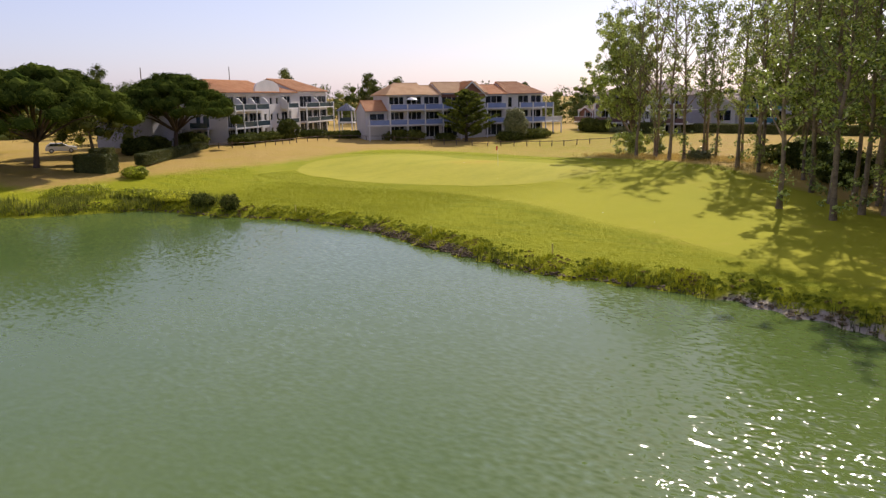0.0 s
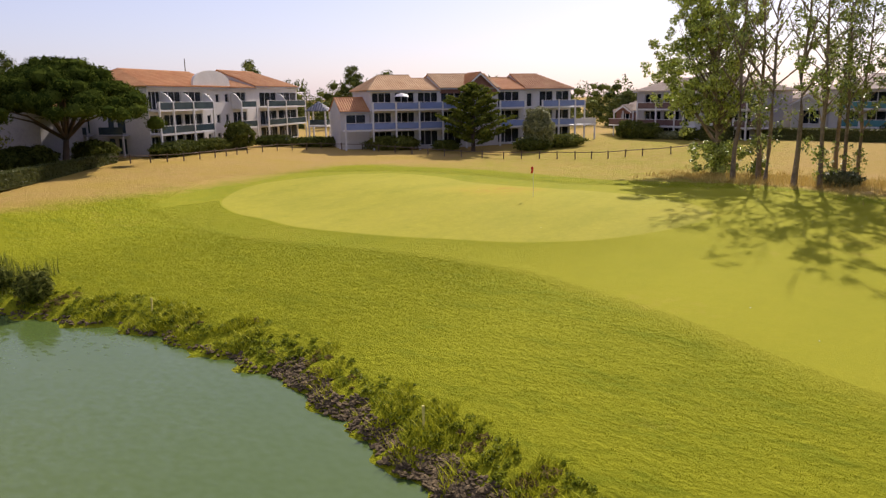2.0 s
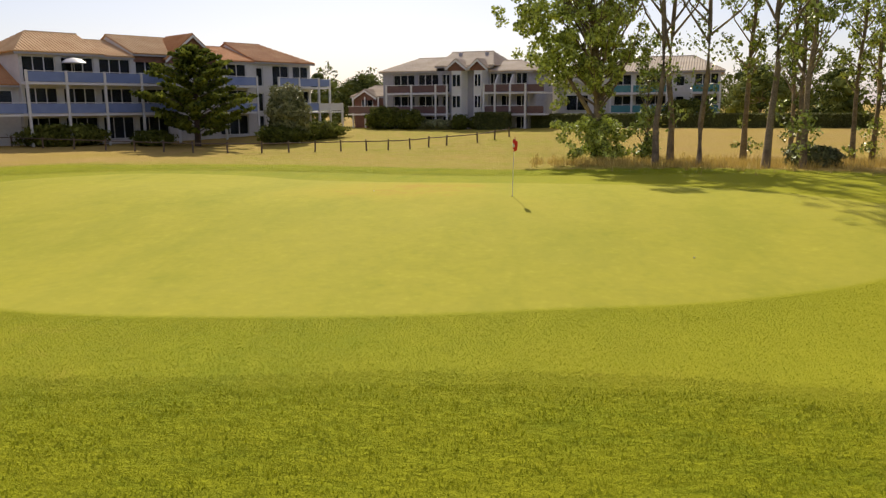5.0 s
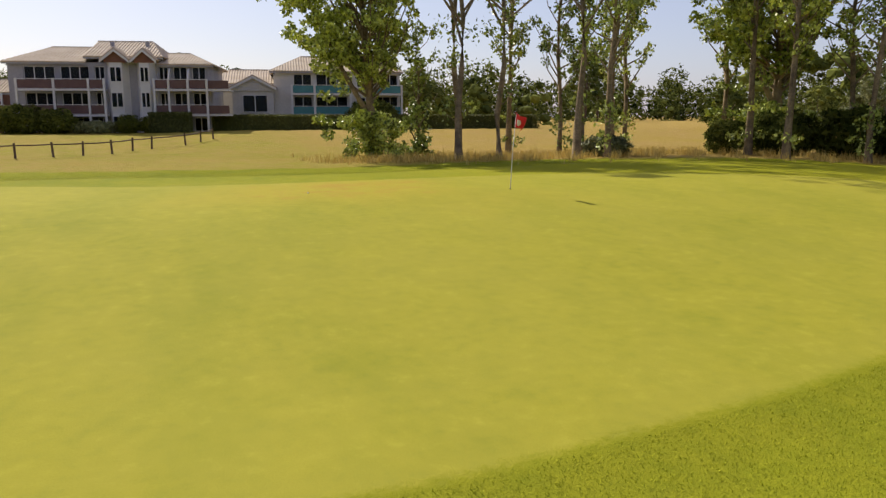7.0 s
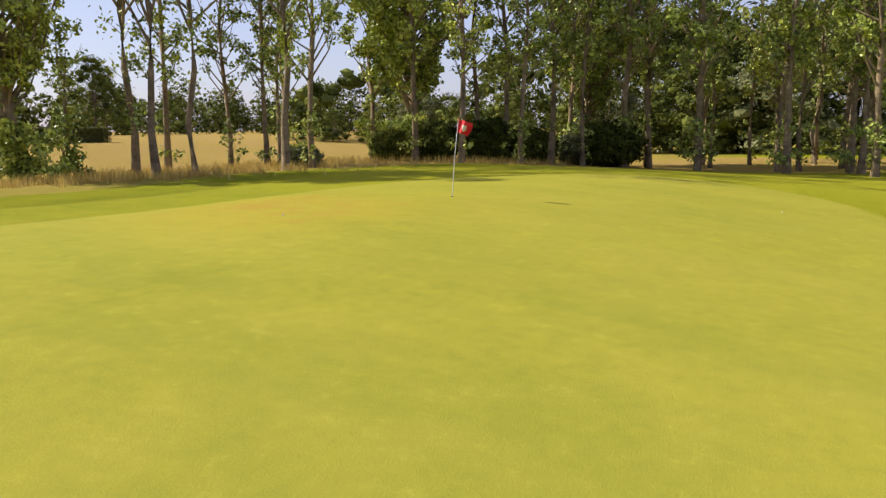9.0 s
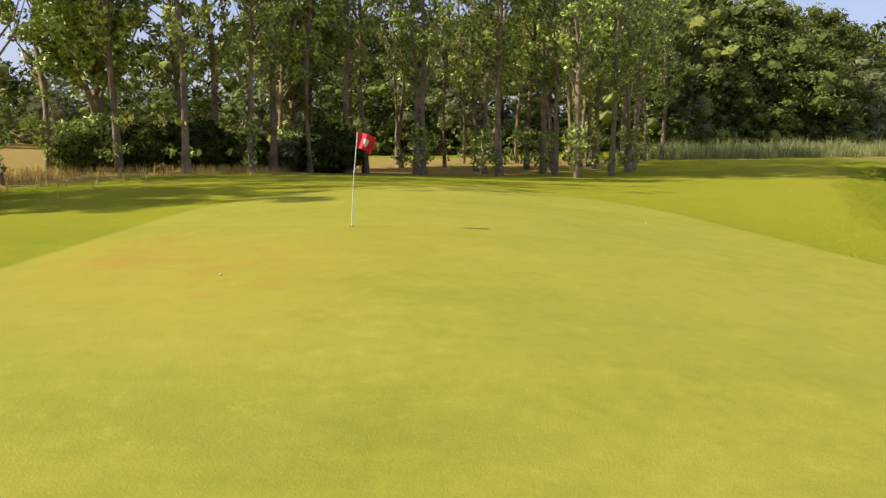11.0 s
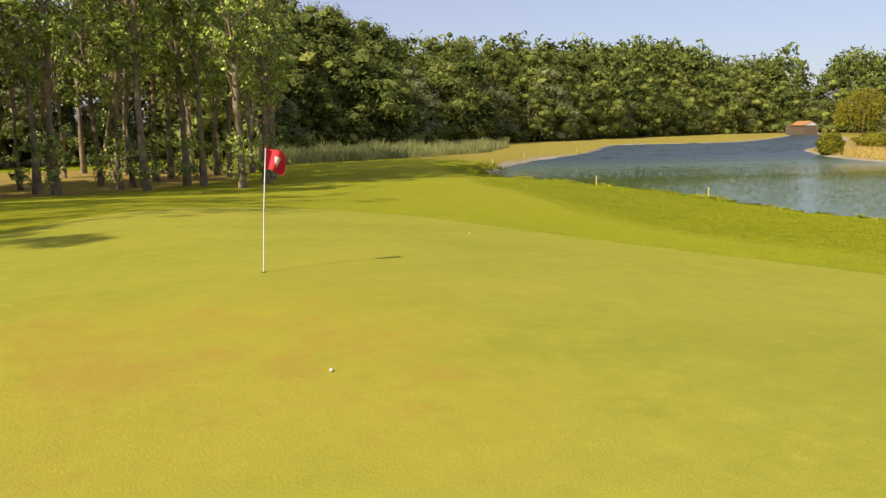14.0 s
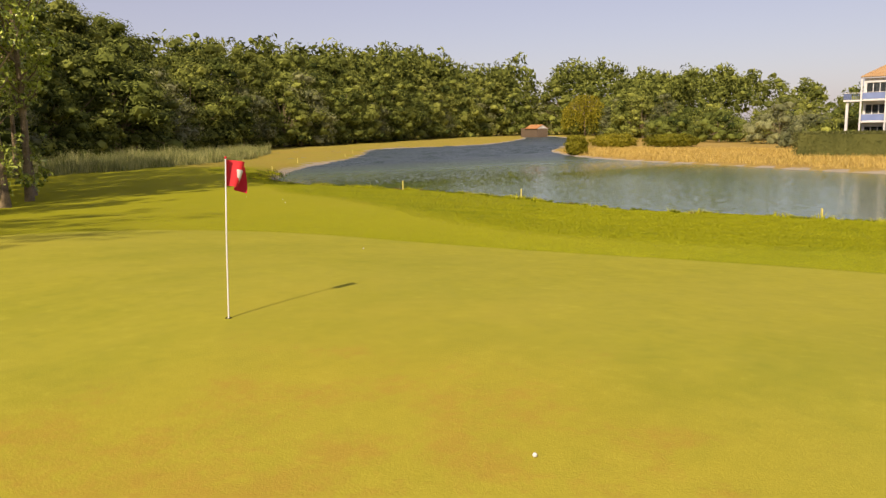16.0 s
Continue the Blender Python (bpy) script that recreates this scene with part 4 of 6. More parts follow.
def front_gable(parent, x0, x1, y, z, h, deep, mat, tile):
    """A gable that faces forward, with its small cross roof."""
    m = (x0 + x1) / 2
    bm = bmesh.new()
    a = [bm.verts.new(c) for c in ((x0, y, z - 0.5), (x1, y, z - 0.5), (x1, y, z), (m, y, z + h), (x0, y, z))]
    b = [bm.verts.new(Vector(v.co) + Vector((0, 0.25, 0))) for v in a]
    bm.faces.new(a), bm.faces.new(b[::-1])
    for i in range(5):
        j = (i + 1) % 5
        bm.faces.new((a[j], a[i], b[i], b[j]))
    part("gable", bm, mat, parent)
    verts, faces = [], []
    o = 0.35
    f = (m - x0 + o) / (m - x0)
    slope(verts, faces, (x0 - o, y + deep, z - h * (f - 1) + 0.12), (0, -1, 0), (m - x0 + o, 0, h * f), deep + o, 0, 0)
    slope(verts, faces, (x1 + o, y - o, z - h * (f - 1) + 0.12), (0, 1, 0), (m - x1 - o, 0, h * f), deep + o, 0, 0)
    rf = mesh_part("roof", verts, faces, tile, parent)
    bm = bmesh.new()
    for s0 in (-1, 1):
        e = x0 - o if s0 < 0 else x1 + o
        q = [(e, z - h * (f - 1)), (m, z + h), (m, z + h - 0.28), (e, z - h * (f - 1) - 0.28)]
        va = [bm.verts.new((px, y - o - 0.04, pz)) for px, pz in q]
        vb = [bm.verts.new((px, y - o + 0.03, pz)) for px, pz in q]
        bm.faces.new(va), bm.faces.new(vb[::-1])
        for i in range(4):
            j = (i + 1) % 4
            bm.faces.new((va[j], va[i], vb[i], vb[j]))
    part("bargeboard", bm, WHITE_PAINT, rf)


def screen(parent, x, z):
    """A white privacy wall with a sloping top between two balconies."""
    bm = bmesh.new()
    prism(bm, [(-0.004, z), (-0.004, z + 2.3), (-0.55, z + 2.15), (-1.2, z + 1.6), (-1.62, z + 0.95), (-1.62, z)], x - 0.08, x + 0.08)
    part("screen", bm, WHITE_PAINT, parent)


def shell(parent, x0, x1, y, depth, levels, eave, holes, mat=None, side_holes=()):
    """Outer walls with openings in front, floors inside."""
    bm = bmesh.new()
    pierced(bm, x0, x1, -1.2, eave, y, y + 0.3, holes)
    box(bm, x0, x0 + 0.3, y + 0.3, y + depth, -1.2, eave)
    box(bm, x1 - 0.3, x1, y + 0.3, y + depth, -1.2, eave)
    box(bm, x0 + 0.3, x1 - 0.3, y + depth - 0.3, y + depth, -1.2, eave)
    for z in (*levels, eave):
        box(bm, x0 + 0.3, x1 - 0.3, y + 0.3, y + depth - 0.3, z - 0.25, z - 0.003)
    box(bm, x0 + 0.3, x1 - 0.3, y + 4.2, y + 4.4, -1.2, eave - 0.26)
    return part("wall", bm, mat or PLASTER, parent)


def facade(parent, bays, levels, eave, depth, panel, mat=None, y=0.0, deep=1.7, top=1.1, slats=False):
    """Walls, windows, balconies and posts over a row of bays (x0, x1, kind)."""
    holes, made = [], []
    storeys = [(0.0, levels[0]), (levels[0], levels[1]), (levels[1], eave)] if len(levels) == 2 else [(0.0, levels[0]), (levels[0], eave)]
    for i, (a, b, kind) in enumerate(bays):
        for f, (z0, z1) in enumerate(storeys):
            if kind == "b":
                h = (a + 0.28, b - 0.28, z0 + 0.04, z0 + min(2.45, z1 - z0 - 0.35))
            elif kind == "w":
                m = (a + b) / 2
                h = (m - 0.55, m + 0.55, z0 + 0.85, z0 + 2.15)
            elif kind == "n":
                continue
            else:
                m = (a + b) / 2
                h = (m - 0.45, m + 0.45, z0 + 0.04, z0 + 2.15)
            holes.append(h)
            made.append((h, kind, i + f))
    shell(parent, bays[0][0], bays[-1][1], y, depth, levels, eave, holes, mat)
    for (a, b, c, d), kind, seed in made:
        window(parent, a, b, c, d, y + 0.14, 3 if kind == "b" and b - a > 2.6 else 2 if kind == "b" else 1, 1 if kind == "b" and seed * 7 % 5 == 2 else 0)
    posts = set()
    for a, b, kind in bays:
        if kind == "b":
            for z in levels:
                balcony(parent, a + 0.07, b - 0.07, z, panel, deep, slats)
            posts |= {round(a, 2), round(b, 2)}
    for x in sorted(posts):
        boxes("post", WHITE_PAINT, parent, (x - 0.11, x + 0.11, -deep - 0.03, -deep + 0.19, -0.6, levels[-1] + top))


def house(a, b, z, label):
    (ax, ay), (bx, by) = a, b
    ob = new("apartment_house")
    ob.matrix_basis = pose(ax, ay, z, 0, 0, math.degrees(math.atan2(by - ay, bx - ax)))
    return tagged(ob, label, "apartment house", "apartment houses round the course")


# west house: white, arched parapet, smoked-glass balconies
h = house((-61.0, 7.8), (-79.1, 51.6), 0.6, "white three-storey apartment house with arched parapet and terracotta roof")
facade(h, [(0, 3.2, "b"), (3.2, 8.2, "b"), (8.2, 13.6, "b"), (13.6, 16.6, "w"), (16.6, 19.2, "w"), (19.2, 22.2, "w"), (22.2, 27.4, "b"), (27.4, 31.6, "n"), (31.6, 38.8, "b"), (38.8, 47.4, "b")],
       (2.75, 5.85), 9.0, 13, DARK_PANEL)
for x in (3.2, 8.2, 13.6, 22.2, 38.8):
    screen(h, x, 5.85)
roof(h, 0, 21, 0, 13, 9.0, 2.4, 4.0, 0, TILE)
roof(h, 21, 30, 0, 13, 9.0, 1.9, 0, 0, TILE)
roof(h, 30, 47.4, 0, 13, 9.3, 2.7, 0, 5.0, TILE)
bm = bmesh.new()
arc = [(0.0, 8.7)] + [(10.6 * (0.5 - 0.5 * math.cos(math.pi * k / 18)), 9.3 + 2.1 * math.sin(math.pi * k / 18) ** 0.8) for k in range(19)] + [(10.6, 8.7)]
va, vb = [bm.verts.new((11.2 + x, -0.06, z)) for x, z in arc], [bm.verts.new((11.2 + x, 0.28, z)) for x, z in arc]
bm.faces.new(va), bm.faces.new(vb[::-1])
for i in range(len(va)):
    j = (i + 1) % len(va)
    bm.faces.new((va[j], va[i], vb[i], vb[j]))
part("parapet", bm, PLASTER, h, "white arched parapet")
# its blank end, with balconies on the shaded side; grey slabs carry that shade
for z in (2.75,):
    for y0 in (3.0, 8.4):
        boxes("balcony", GREY_PLASTER, h, (-1.5, -0.004, y0, y0 + 3.6, z - 0.2, z))
        boxes("panel", DARK_PANEL, h, (-1.5, -1.44, y0 + 0.05, y0 + 3.55, z + 0.05, z + 1.0))
        boxes("post", WHITE_PAINT, h, (-1.5, -1.3, y0, y0 + 0.2, -0.6, z - 0.2))
        for zz in (0.2, 2.95):
            boxes("window", DARK_PANEL, h, (-0.03, -0.003, y0 + 0.6, y0 + 1.7, zz, zz + 2.0))
            boxes("window", DARK_PANEL, h, (-0.03, -0.003, y0 + 2.3, y0 + 3.1, zz + 0.6, zz + 2.0))
# lower wing behind the stone pine; grey plaster stands in for its shade
boxes("wall", GREY_PLASTER, h, (-9.0, -0.3, 9.0, 20.0, -1.0, 6.2), label="lower wing, its shade painted in grey")
roof(h, -9.0, -0.3, 9.0, 20.0, 6.2, 1.6, 3.0, 0, TILE)

# middle house: blue balconies, brown gable
h = house((-46.8, 35.3), (-27.3, 62.4), 0.45, "white apartment house with blue balconies and a brown gable")
facade(h, [(0, 3.5, "b"), (3.5, 7.1, "b"), (7.1, 10.8, "b"), (10.8, 14.6, "b"), (14.6, 17.3, "w"), (17.3, 20.2, "w"), (20.2, 24.4, "b"), (24.4, 27.4, "d"), (27.4, 30.3, "b"), (30.3, 33.2, "b")],
       (2.6, 5.5), 8.35, 12, BLUE_PANEL)
roof(h, 0, 7.7, 0, 12, 8.35, 2.3, 3.2, 0, TILE_PALE)
roof(h, 7.7, 10.9, 0.3, 12, 8.25, 1.9, 0, 0, TILE_PALE)
roof(h, 10.9, 20.6, 0, 12, 8.6, 2.2, 0, 0, TILE_PALE)
roof(h, 20.6, 25.2, 0.3, 12, 8.3, 1.9, 0, 0, TILE)
roof(h, 25.2, 33.2, 0, 12, 8.35, 2.4, 0, 3.6, TILE)
front_gable(h, 14.4, 20.2, -0.35, 8.3, 2.5, 5.6, BRICKWORK, TILE)
boxes("wall", BRICKWORK, h, (14.4, 20.2, -0.33, -0.003, 7.7, 8.3))
boxes("wall", BRICKWORK, h, (10.9, 14.4, -0.05, -0.003, 7.75, 8.33))
# low west wing and east terrace
boxes("wall", PLASTER, h, (-4.4, -0.02, 0.8, 9.0, -0.8, 5.3), label="low wing")
roof(h, -4.4, -0.02, 0.8, 9.0, 5.3, 2.0, 0, 0, TILE)
window(h, -3.6, -0.6, 2.65, 4.8, 0.68, 2, 1)
balcony(h, -4.2, -0.15, 2.6, BLUE_PANEL, 1.7)
boxes("post", WHITE_PAINT, h, (-4.25, -4.05, -1.7, -1.5, -0.6, 3.6))
boxes("balcony", WHITE_PAINT, h, (33.25, 37.0, -1.7, 3.0, 2.42, 2.6))
boxes("panel", WHITE_PAINT, h, (33.3, 36.95, -1.68, -1.63, 2.68, 3.55))
boxes("panel", WHITE_PAINT, h, (36.92, 36.97, -1.6, 2.9, 2.68, 3.55))
boxes("balcony", WHITE_PAINT, h, (33.25, 35.0, -1.7, 3.0, 5.32, 5.5))
boxes("panel", BLUE_PANEL, h, (33.3, 34.95, -1.68, -1.63, 5.58, 6.45))
for x, t in ((36.8, 3.6), (34.9, 6.5)):
    boxes("post", WHITE_PAINT, h, (x - 0.1, x + 0.1, -1.72, -1.5, -0.6, t))

# north house: bay towers, brown balconies, pale roof
h = house((-20.6, 73.5), (-0.1, 67.95), 0.7, "grey-white apartment house with two bay towers and brown balconies")
facade(h, [(0, 1.3, "n"), (1.3, 5.0, "b"), (5.0, 8.5, "b"), (8.5, 10.1, "b"), (10.1, 12.4, "n"), (12.4, 13.2, "n"), (13.2, 15.2, "n"), (15.2, 16.7, "b"), (16.7, 18.7, "b"), (18.7, 20.7, "b")],
       (1.9, 4.6), 7.45, 12, BROWN_PANEL, GREY_PLASTER)
for x in (16.7, 18.7):
    screen(h, x, 4.6)
roof(h, 0, 7.9, 0, 12, 7.5, 2.0, 3.2, 0, TILE_BUFF)
roof(h, 7.9, 15.6, 0.2, 12, 8.1, 2.1, 0, 2.2, TILE_BUFF)
roof(h, 15.6, 20.9, 0, 12, 7.3, 1.6, 0, 3.4, TILE_BUFF)
boxes("chimney", GREY_PLASTER, h, (9.6, 10.0, 4.0, 4.4, 9.2, 10.0))
boxes("chimney", GREY_PLASTER, h, (13.4, 13.8, 4.0, 4.4, 9.2, 10.0))
for x0, x1 in ((10.1, 12.4), (13.2, 15.2)):
    bm = bmesh.new()
    outline = [(x0, 0.02), (x0 + 0.5, -1.1), (x1 - 0.5, -1.1), (x1, 0.02)]
    va, vb = [bm.verts.new((x, y, -0.8)) for x, y in outline], [bm.verts.new((x, y, 8.0)) for x, y in outline]
    bm.faces.new(va), bm.faces.new(vb[::-1])
    for i in range(4):
        j = (i + 1) % 4
        bm.faces.new((va[j], va[i], vb[i], vb[j]))
    tower = part("bay_tower", bm, WHITE_PAINT, h, "white bay tower")
    for z in (0.0, 2.5, 5.2):
        window(tower, x0 + 0.55, x1 - 0.55, z + 0.15, z + 1.75, -1.2, 2, 0)
        # dark sheet on the solid tower, painted in place of a shaded room
        boxes("room_dark", DARK_PANEL, tower, (x0 + 0.6, x1 - 0.6, -1.13, -1.104, z + 0.2, z + 1.7))
    front_gable(h, x0, x1, -1.15, 7.9, 0.9, 3.0, BRICKWORK, TILE_BUFF)
boxes("balcony", WHITE_PAINT, h, (20.75, 23.0, -1.2, 3.0, 4.42, 4.6))
boxes("panel", BROWN_PANEL, h, (20.8, 22.95, -1.18, -1.13, 4.68, 5.55))
boxes("balcony", WHITE_PAINT, h, (20.75, 23.0, -1.2, 3.0, 1.72, 1.9))
boxes("panel", BROWN_PANEL, h, (20.8, 22.95, -1.18, -1.13, 1.98, 2.85))
# brick porch wing
boxes("wall", BRICKWORK, h, (-5.2, -0.05, 1.2, 8.0, -0.8, 4.3), label="brick porch wing")
roof(h, -5.2, -0.05, 1.2, 8.0, 4.3, 1.5, 2.0, 0, TILE_BUFF)
front_gable(h, -4.6, -1.6, 0.6, 4.25, 0.9, 3.0, BRICKWORK, TILE_BUFF)
window(h, -4.0, -2.2, 1.9, 3.9, 1.05, 2, 1)
# dark sheet that stands in for the shaded room behind the panes
boxes("room_dark", DARK_PANEL, h, (-3.95, -2.25, 1.16, 1.196, 1.95, 3.85))
for x in (-5.0, -3.1, -1.0):
    boxes("post", WHITE_PAINT, h, (x - 0.09, x + 0.09, 0.3, 0.48, -0.6, 4.2))
balcony(h, -5.1, -0.3, 1.9, BROWN_PANEL, 0.9)

# north-east house behind the poplars: teal balconies
h = house((3.4, 77.6), (22.0, 73.6), 1.1, "pale apartment house with teal balconies behind the poplars")
facade(h, [(5.0, 7.2, "n"), (7.2, 10.0, "b"), (10.0, 14.5, "b"), (14.5, 17.5, "w"), (17.5, 21.0, "b")], (1.5, 4.1), 6.9, 12, TEAL_PANEL)
roof(h, 5.0, 21.0, 0, 12, 6.9, 2.2, 4.0, 4.0, TILE_BUFF)
boxes("wall", PLASTER, h, (0.0, 4.98, -1.0, 8.0, -1.0, 4.9), label="low gabled wing")
front_gable(h, 0.0, 4.98, -1.2, 4.9, 1.3, 8.0, PLASTER, TILE_BUFF)
window(h, 1.2, 4.2, 1.8, 3.9, -1.13, 2, 1)
# the unlit room is only a dark sheet on the wall
boxes("room_dark", DARK_PANEL, h, (1.25, 4.15, -1.03, -1.003, 1.85, 3.85))
roof(h, -3.5, 5.0, 6.0, 16.0, 5.6, 2.0, 3.0, 0, TILE_BUFF)
boxes("wall", PLASTER, h, (-3.5, 4.98, 7.0, 16.0, -1.0, 5.6), label="rear wing")

# south house across the lake: white and blue
h = house((8.2, -121.0), (-14.0, -120.0), -0.6, "white and blue apartment house across the lake")
facade(h, [(0, 3.2, "b"), (3.2, 6.6, "b"), (6.6, 10.4, "b"), (10.4, 14.0, "b"), (14, 18, "b")], (3.2, 6.3), 9.6, 12, BLUE_PANEL, WHITE_PAINT, top=2.9)
roof(h, 0, 18, 0, 12, 9.6, 2.8, 4.0, 4.0, TILE_PALE)
for z in (6.3,):
    boxes("balcony", WHITE_PAINT, h, (-2.4, -0.02, -1.2, 3.6, z - 0.25, z))
    boxes("panel", BLUE_PANEL, h, (-2.4, -2.34, -1.15, 3.55, z + 0.1, z + 1.0))
    boxes("handrail", WHITE_PAINT, h, (-2.4, -0.05, -1.2, -1.13, z + 0.95, z + 1.02))
    for k in range(8):
        boxes("baluster", BLUE_PANEL, h, (-2.2 + k * 0.28, -2.15 + k * 0.28, -1.19, -1.14, z, z + 0.95))
boxes("post", WHITE_PAINT, h, (-2.1, -1.75, -0.9, -0.55, -1, 6.05))

# garden tower between the west and middle houses
g = tagged(new("garden_tower"), "small white two-storey garden tower with a slate pyramid roof", "garden tower")
g.matrix_basis = pose(-63.5, 41.5, 0.5, 0, 0, 30)
for sx in (-1, 1):
    for sy in (-1, 1):
        boxes("post", WHITE_PAINT, g, (sx * 1.4 - 0.12, sx * 1.4 + 0.12, sy * 1.4 - 0.12, sy * 1.4 + 0.12, -0.5, 5.2))
boxes("floor_slab", WHITE_PAINT, g, (-1.6, 1.6, -1.6, 1.6, 2.55, 2.8))
for sx in (-1.45, 1.41):
    boxes("railing", DARK_PANEL, g, (sx, sx + 0.04, -1.25, 1.25, 2.9, 3.7))
    boxes("railing", DARK_PANEL, g, (-1.25, 1.25, sx, sx + 0.04, 2.9, 3.7))
verts, faces = [], []
for k in range(4):
    q = Matrix.Rotation(k * math.pi / 2, 4, "Z")
    vs, fs = [], []
    slope(vs, fs, (-1.9, -1.9, 5.2), (1, 0, 0), (0, 1.9, 1.5), 3.8, 1.88, 1.88, 0.08, 0.4)
    faces += [tuple(i + len(verts) for i in f) for f in fs]
    verts += [tuple(q @ Vector(v)) for v in vs]
mesh_part("roof", verts, faces, SLATE, g, "slate pyramid roof")

# boathouse at the lake's far end
g = tagged(new("boathouse"), "small plank boathouse with a red roof at the lake end", "shed")
g.matrix_basis = pose(176, -322, -1.6, 0, 0, -28)
n = 22
for k in range(n):
    x = -5.5 + 11 * k / n
    boxes("plank", TIMBER if k > 14 else PLASTER, g, (x + 0.01, x + 11 / n - 0.01, -3, -2.92 + 0.02 * (k % 2), -1, 3.2))
boxes("wall", TIMBER, g, (-5.5, -5.4, -2.9, 3, -1, 3.2), (5.4, 5.5, -2.9, 3, -1, 3.2), (-5.39, 5.39, 2.9, 3, -1, 3.2))
roof(g, -5.5, 5.5, -3, 3, 3.2, 1.8, 0, 0, TILE)
boxes("annexe", TIMBER, g, (5.6, 9.5, -2.0, 3.0, -1, 3.4), label="rust-red plank annexe")

# ---- shrubs, hedges and single trees ----


def shrub(seed, rx, ry, h, leaves, mat, card, label, square=False, name="shrub"):
    """A mound of leaf sprays over a few stems; square: clipped like a hedge."""
    r = np.random.default_rng(seed)
    base = tagged(new(name), label, "hedge" if square else "shrub")
    d = r.normal(size=(leaves, 3))
    d /= np.linalg.norm(d, axis=1)[:, None]
    if square:
        p = r.uniform(-1, 1, (leaves, 3))
        ax = r.choice(3, leaves, p=[0.25, 0.4, 0.35])
        sgn = np.sign(r.uniform(-1, 1, leaves))
        p[np.arange(leaves), ax] = np.where(ax == 2, 1, sgn) * r.uniform(0.82, 1.02, leaves)
        p[:, 2] = (p[:, 2] + 1) / 2
        cen = p * np.array([rx, ry, h])
    else:
        rad = r.uniform(0.55, 1.0, leaves) ** 0.5
        lump = 1 + 0.16 * np.sin(d[:, 0] * 5 + seed) * np.cos(d[:, 1] * 6 + seed) + 0.08 * np.sin(d[:, 2] * 11)
        cen = d * (rad * lump)[:, None]
        cen[:, 2] = 0.45 + cen[:, 2] * 0.55
        cen = cen * np.array([rx, ry, h])
    cen[:, 2] = np.maximum(cen[:, 2], 0.04)
    if square:
        bm = bmesh.new()
        box(bm, -rx * 0.97, rx * 0.97, -ry * 0.86, ry * 0.86, -0.1, h * 0.9)
        part("core", bm, HEDGE_LEAF, base)
    verts, faces = [], []
    for k in range(5):
        a = k * 1.26
        tube(verts, faces, [(math.cos(a) * rx * 0.1, math.sin(a) * ry * 0.1, -0.15), (math.cos(a) * rx * 0.45, math.sin(a) * ry * 0.45, h * 0.6)], [0.05, 0.015], 5)
    mesh_part("stems", verts, faces, BARK, base)
    crown_part(cen, r.uniform(0.8, 1.6, leaves) * card, r, mat, base, name="foliage", out=None if square else d, corners=3)
    return base


def at(ob, x, y, turn=0.0, s=1.0, z=None):
    ob.matrix_basis = pose(x, y, gz(x, y) if z is None else z, 0, 0, turn) @ Matrix.Diagonal((s, s, s, 1))
    return ob


def stone_pine(seed, height, spread, leaves, label, under=0.5):
    """An umbrella pine: forking bare limbs under a wide flat crown of needle tufts."""
    r = np.random.default_rng(seed)
    base = tagged(new("stone_pine"), label, "pine tree")
    verts, faces = [], []
    fork = np.array([0.3, 0.2, height * 0.28])
    tube(verts, faces, [(0, 0, -0.3), fork * 0.6, fork], [0.42, 0.34, 0.30], 9)
    cens = []
    for k in range(170):
        a, u = k * 2.4, (k + 0.5) / 170
        rr = spread * math.sqrt(u) * r.uniform(0.85, 1.05)
        z = height * (under + (0.97 - under) * (1 - (rr / spread) ** 2.2)) - r.uniform(0, 0.13) * height + 0.05 * height
        cens.append((math.cos(a) * rr, math.sin(a) * rr, min(z, height)))
        if k % 9 == 0:
            tip = np.array(cens[-1])
            tube(verts, faces, [fork * 0.95, fork + (tip - fork) * np.array([0.45, 0.45, 0.65]), tip], [0.2, 0.12, 0.04], 6)
    cens = np.array(cens)
    pick = r.integers(0, len(cens), leaves)
    off = r.normal(size=(leaves, 3))
    off /= np.linalg.norm(off, axis=1)[:, None]
    off *= r.uniform(0.3, 1, (leaves, 1)) ** 0.5 * np.array([spread * 0.15, spread * 0.15, height * 0.085])
    mesh_part("trunk", verts, faces, PINE_BARK, base, "", True)
    crown_part(cens[pick] + off, r.uniform(0.13, 0.26, leaves), r, UMBRELLA_LEAF, base, out=off / np.linalg.norm(off, axis=1)[:, None] + np.array([0, 0, 0.4]), corners=3, core=cores(cens, spread * 0.11, r))
    return base


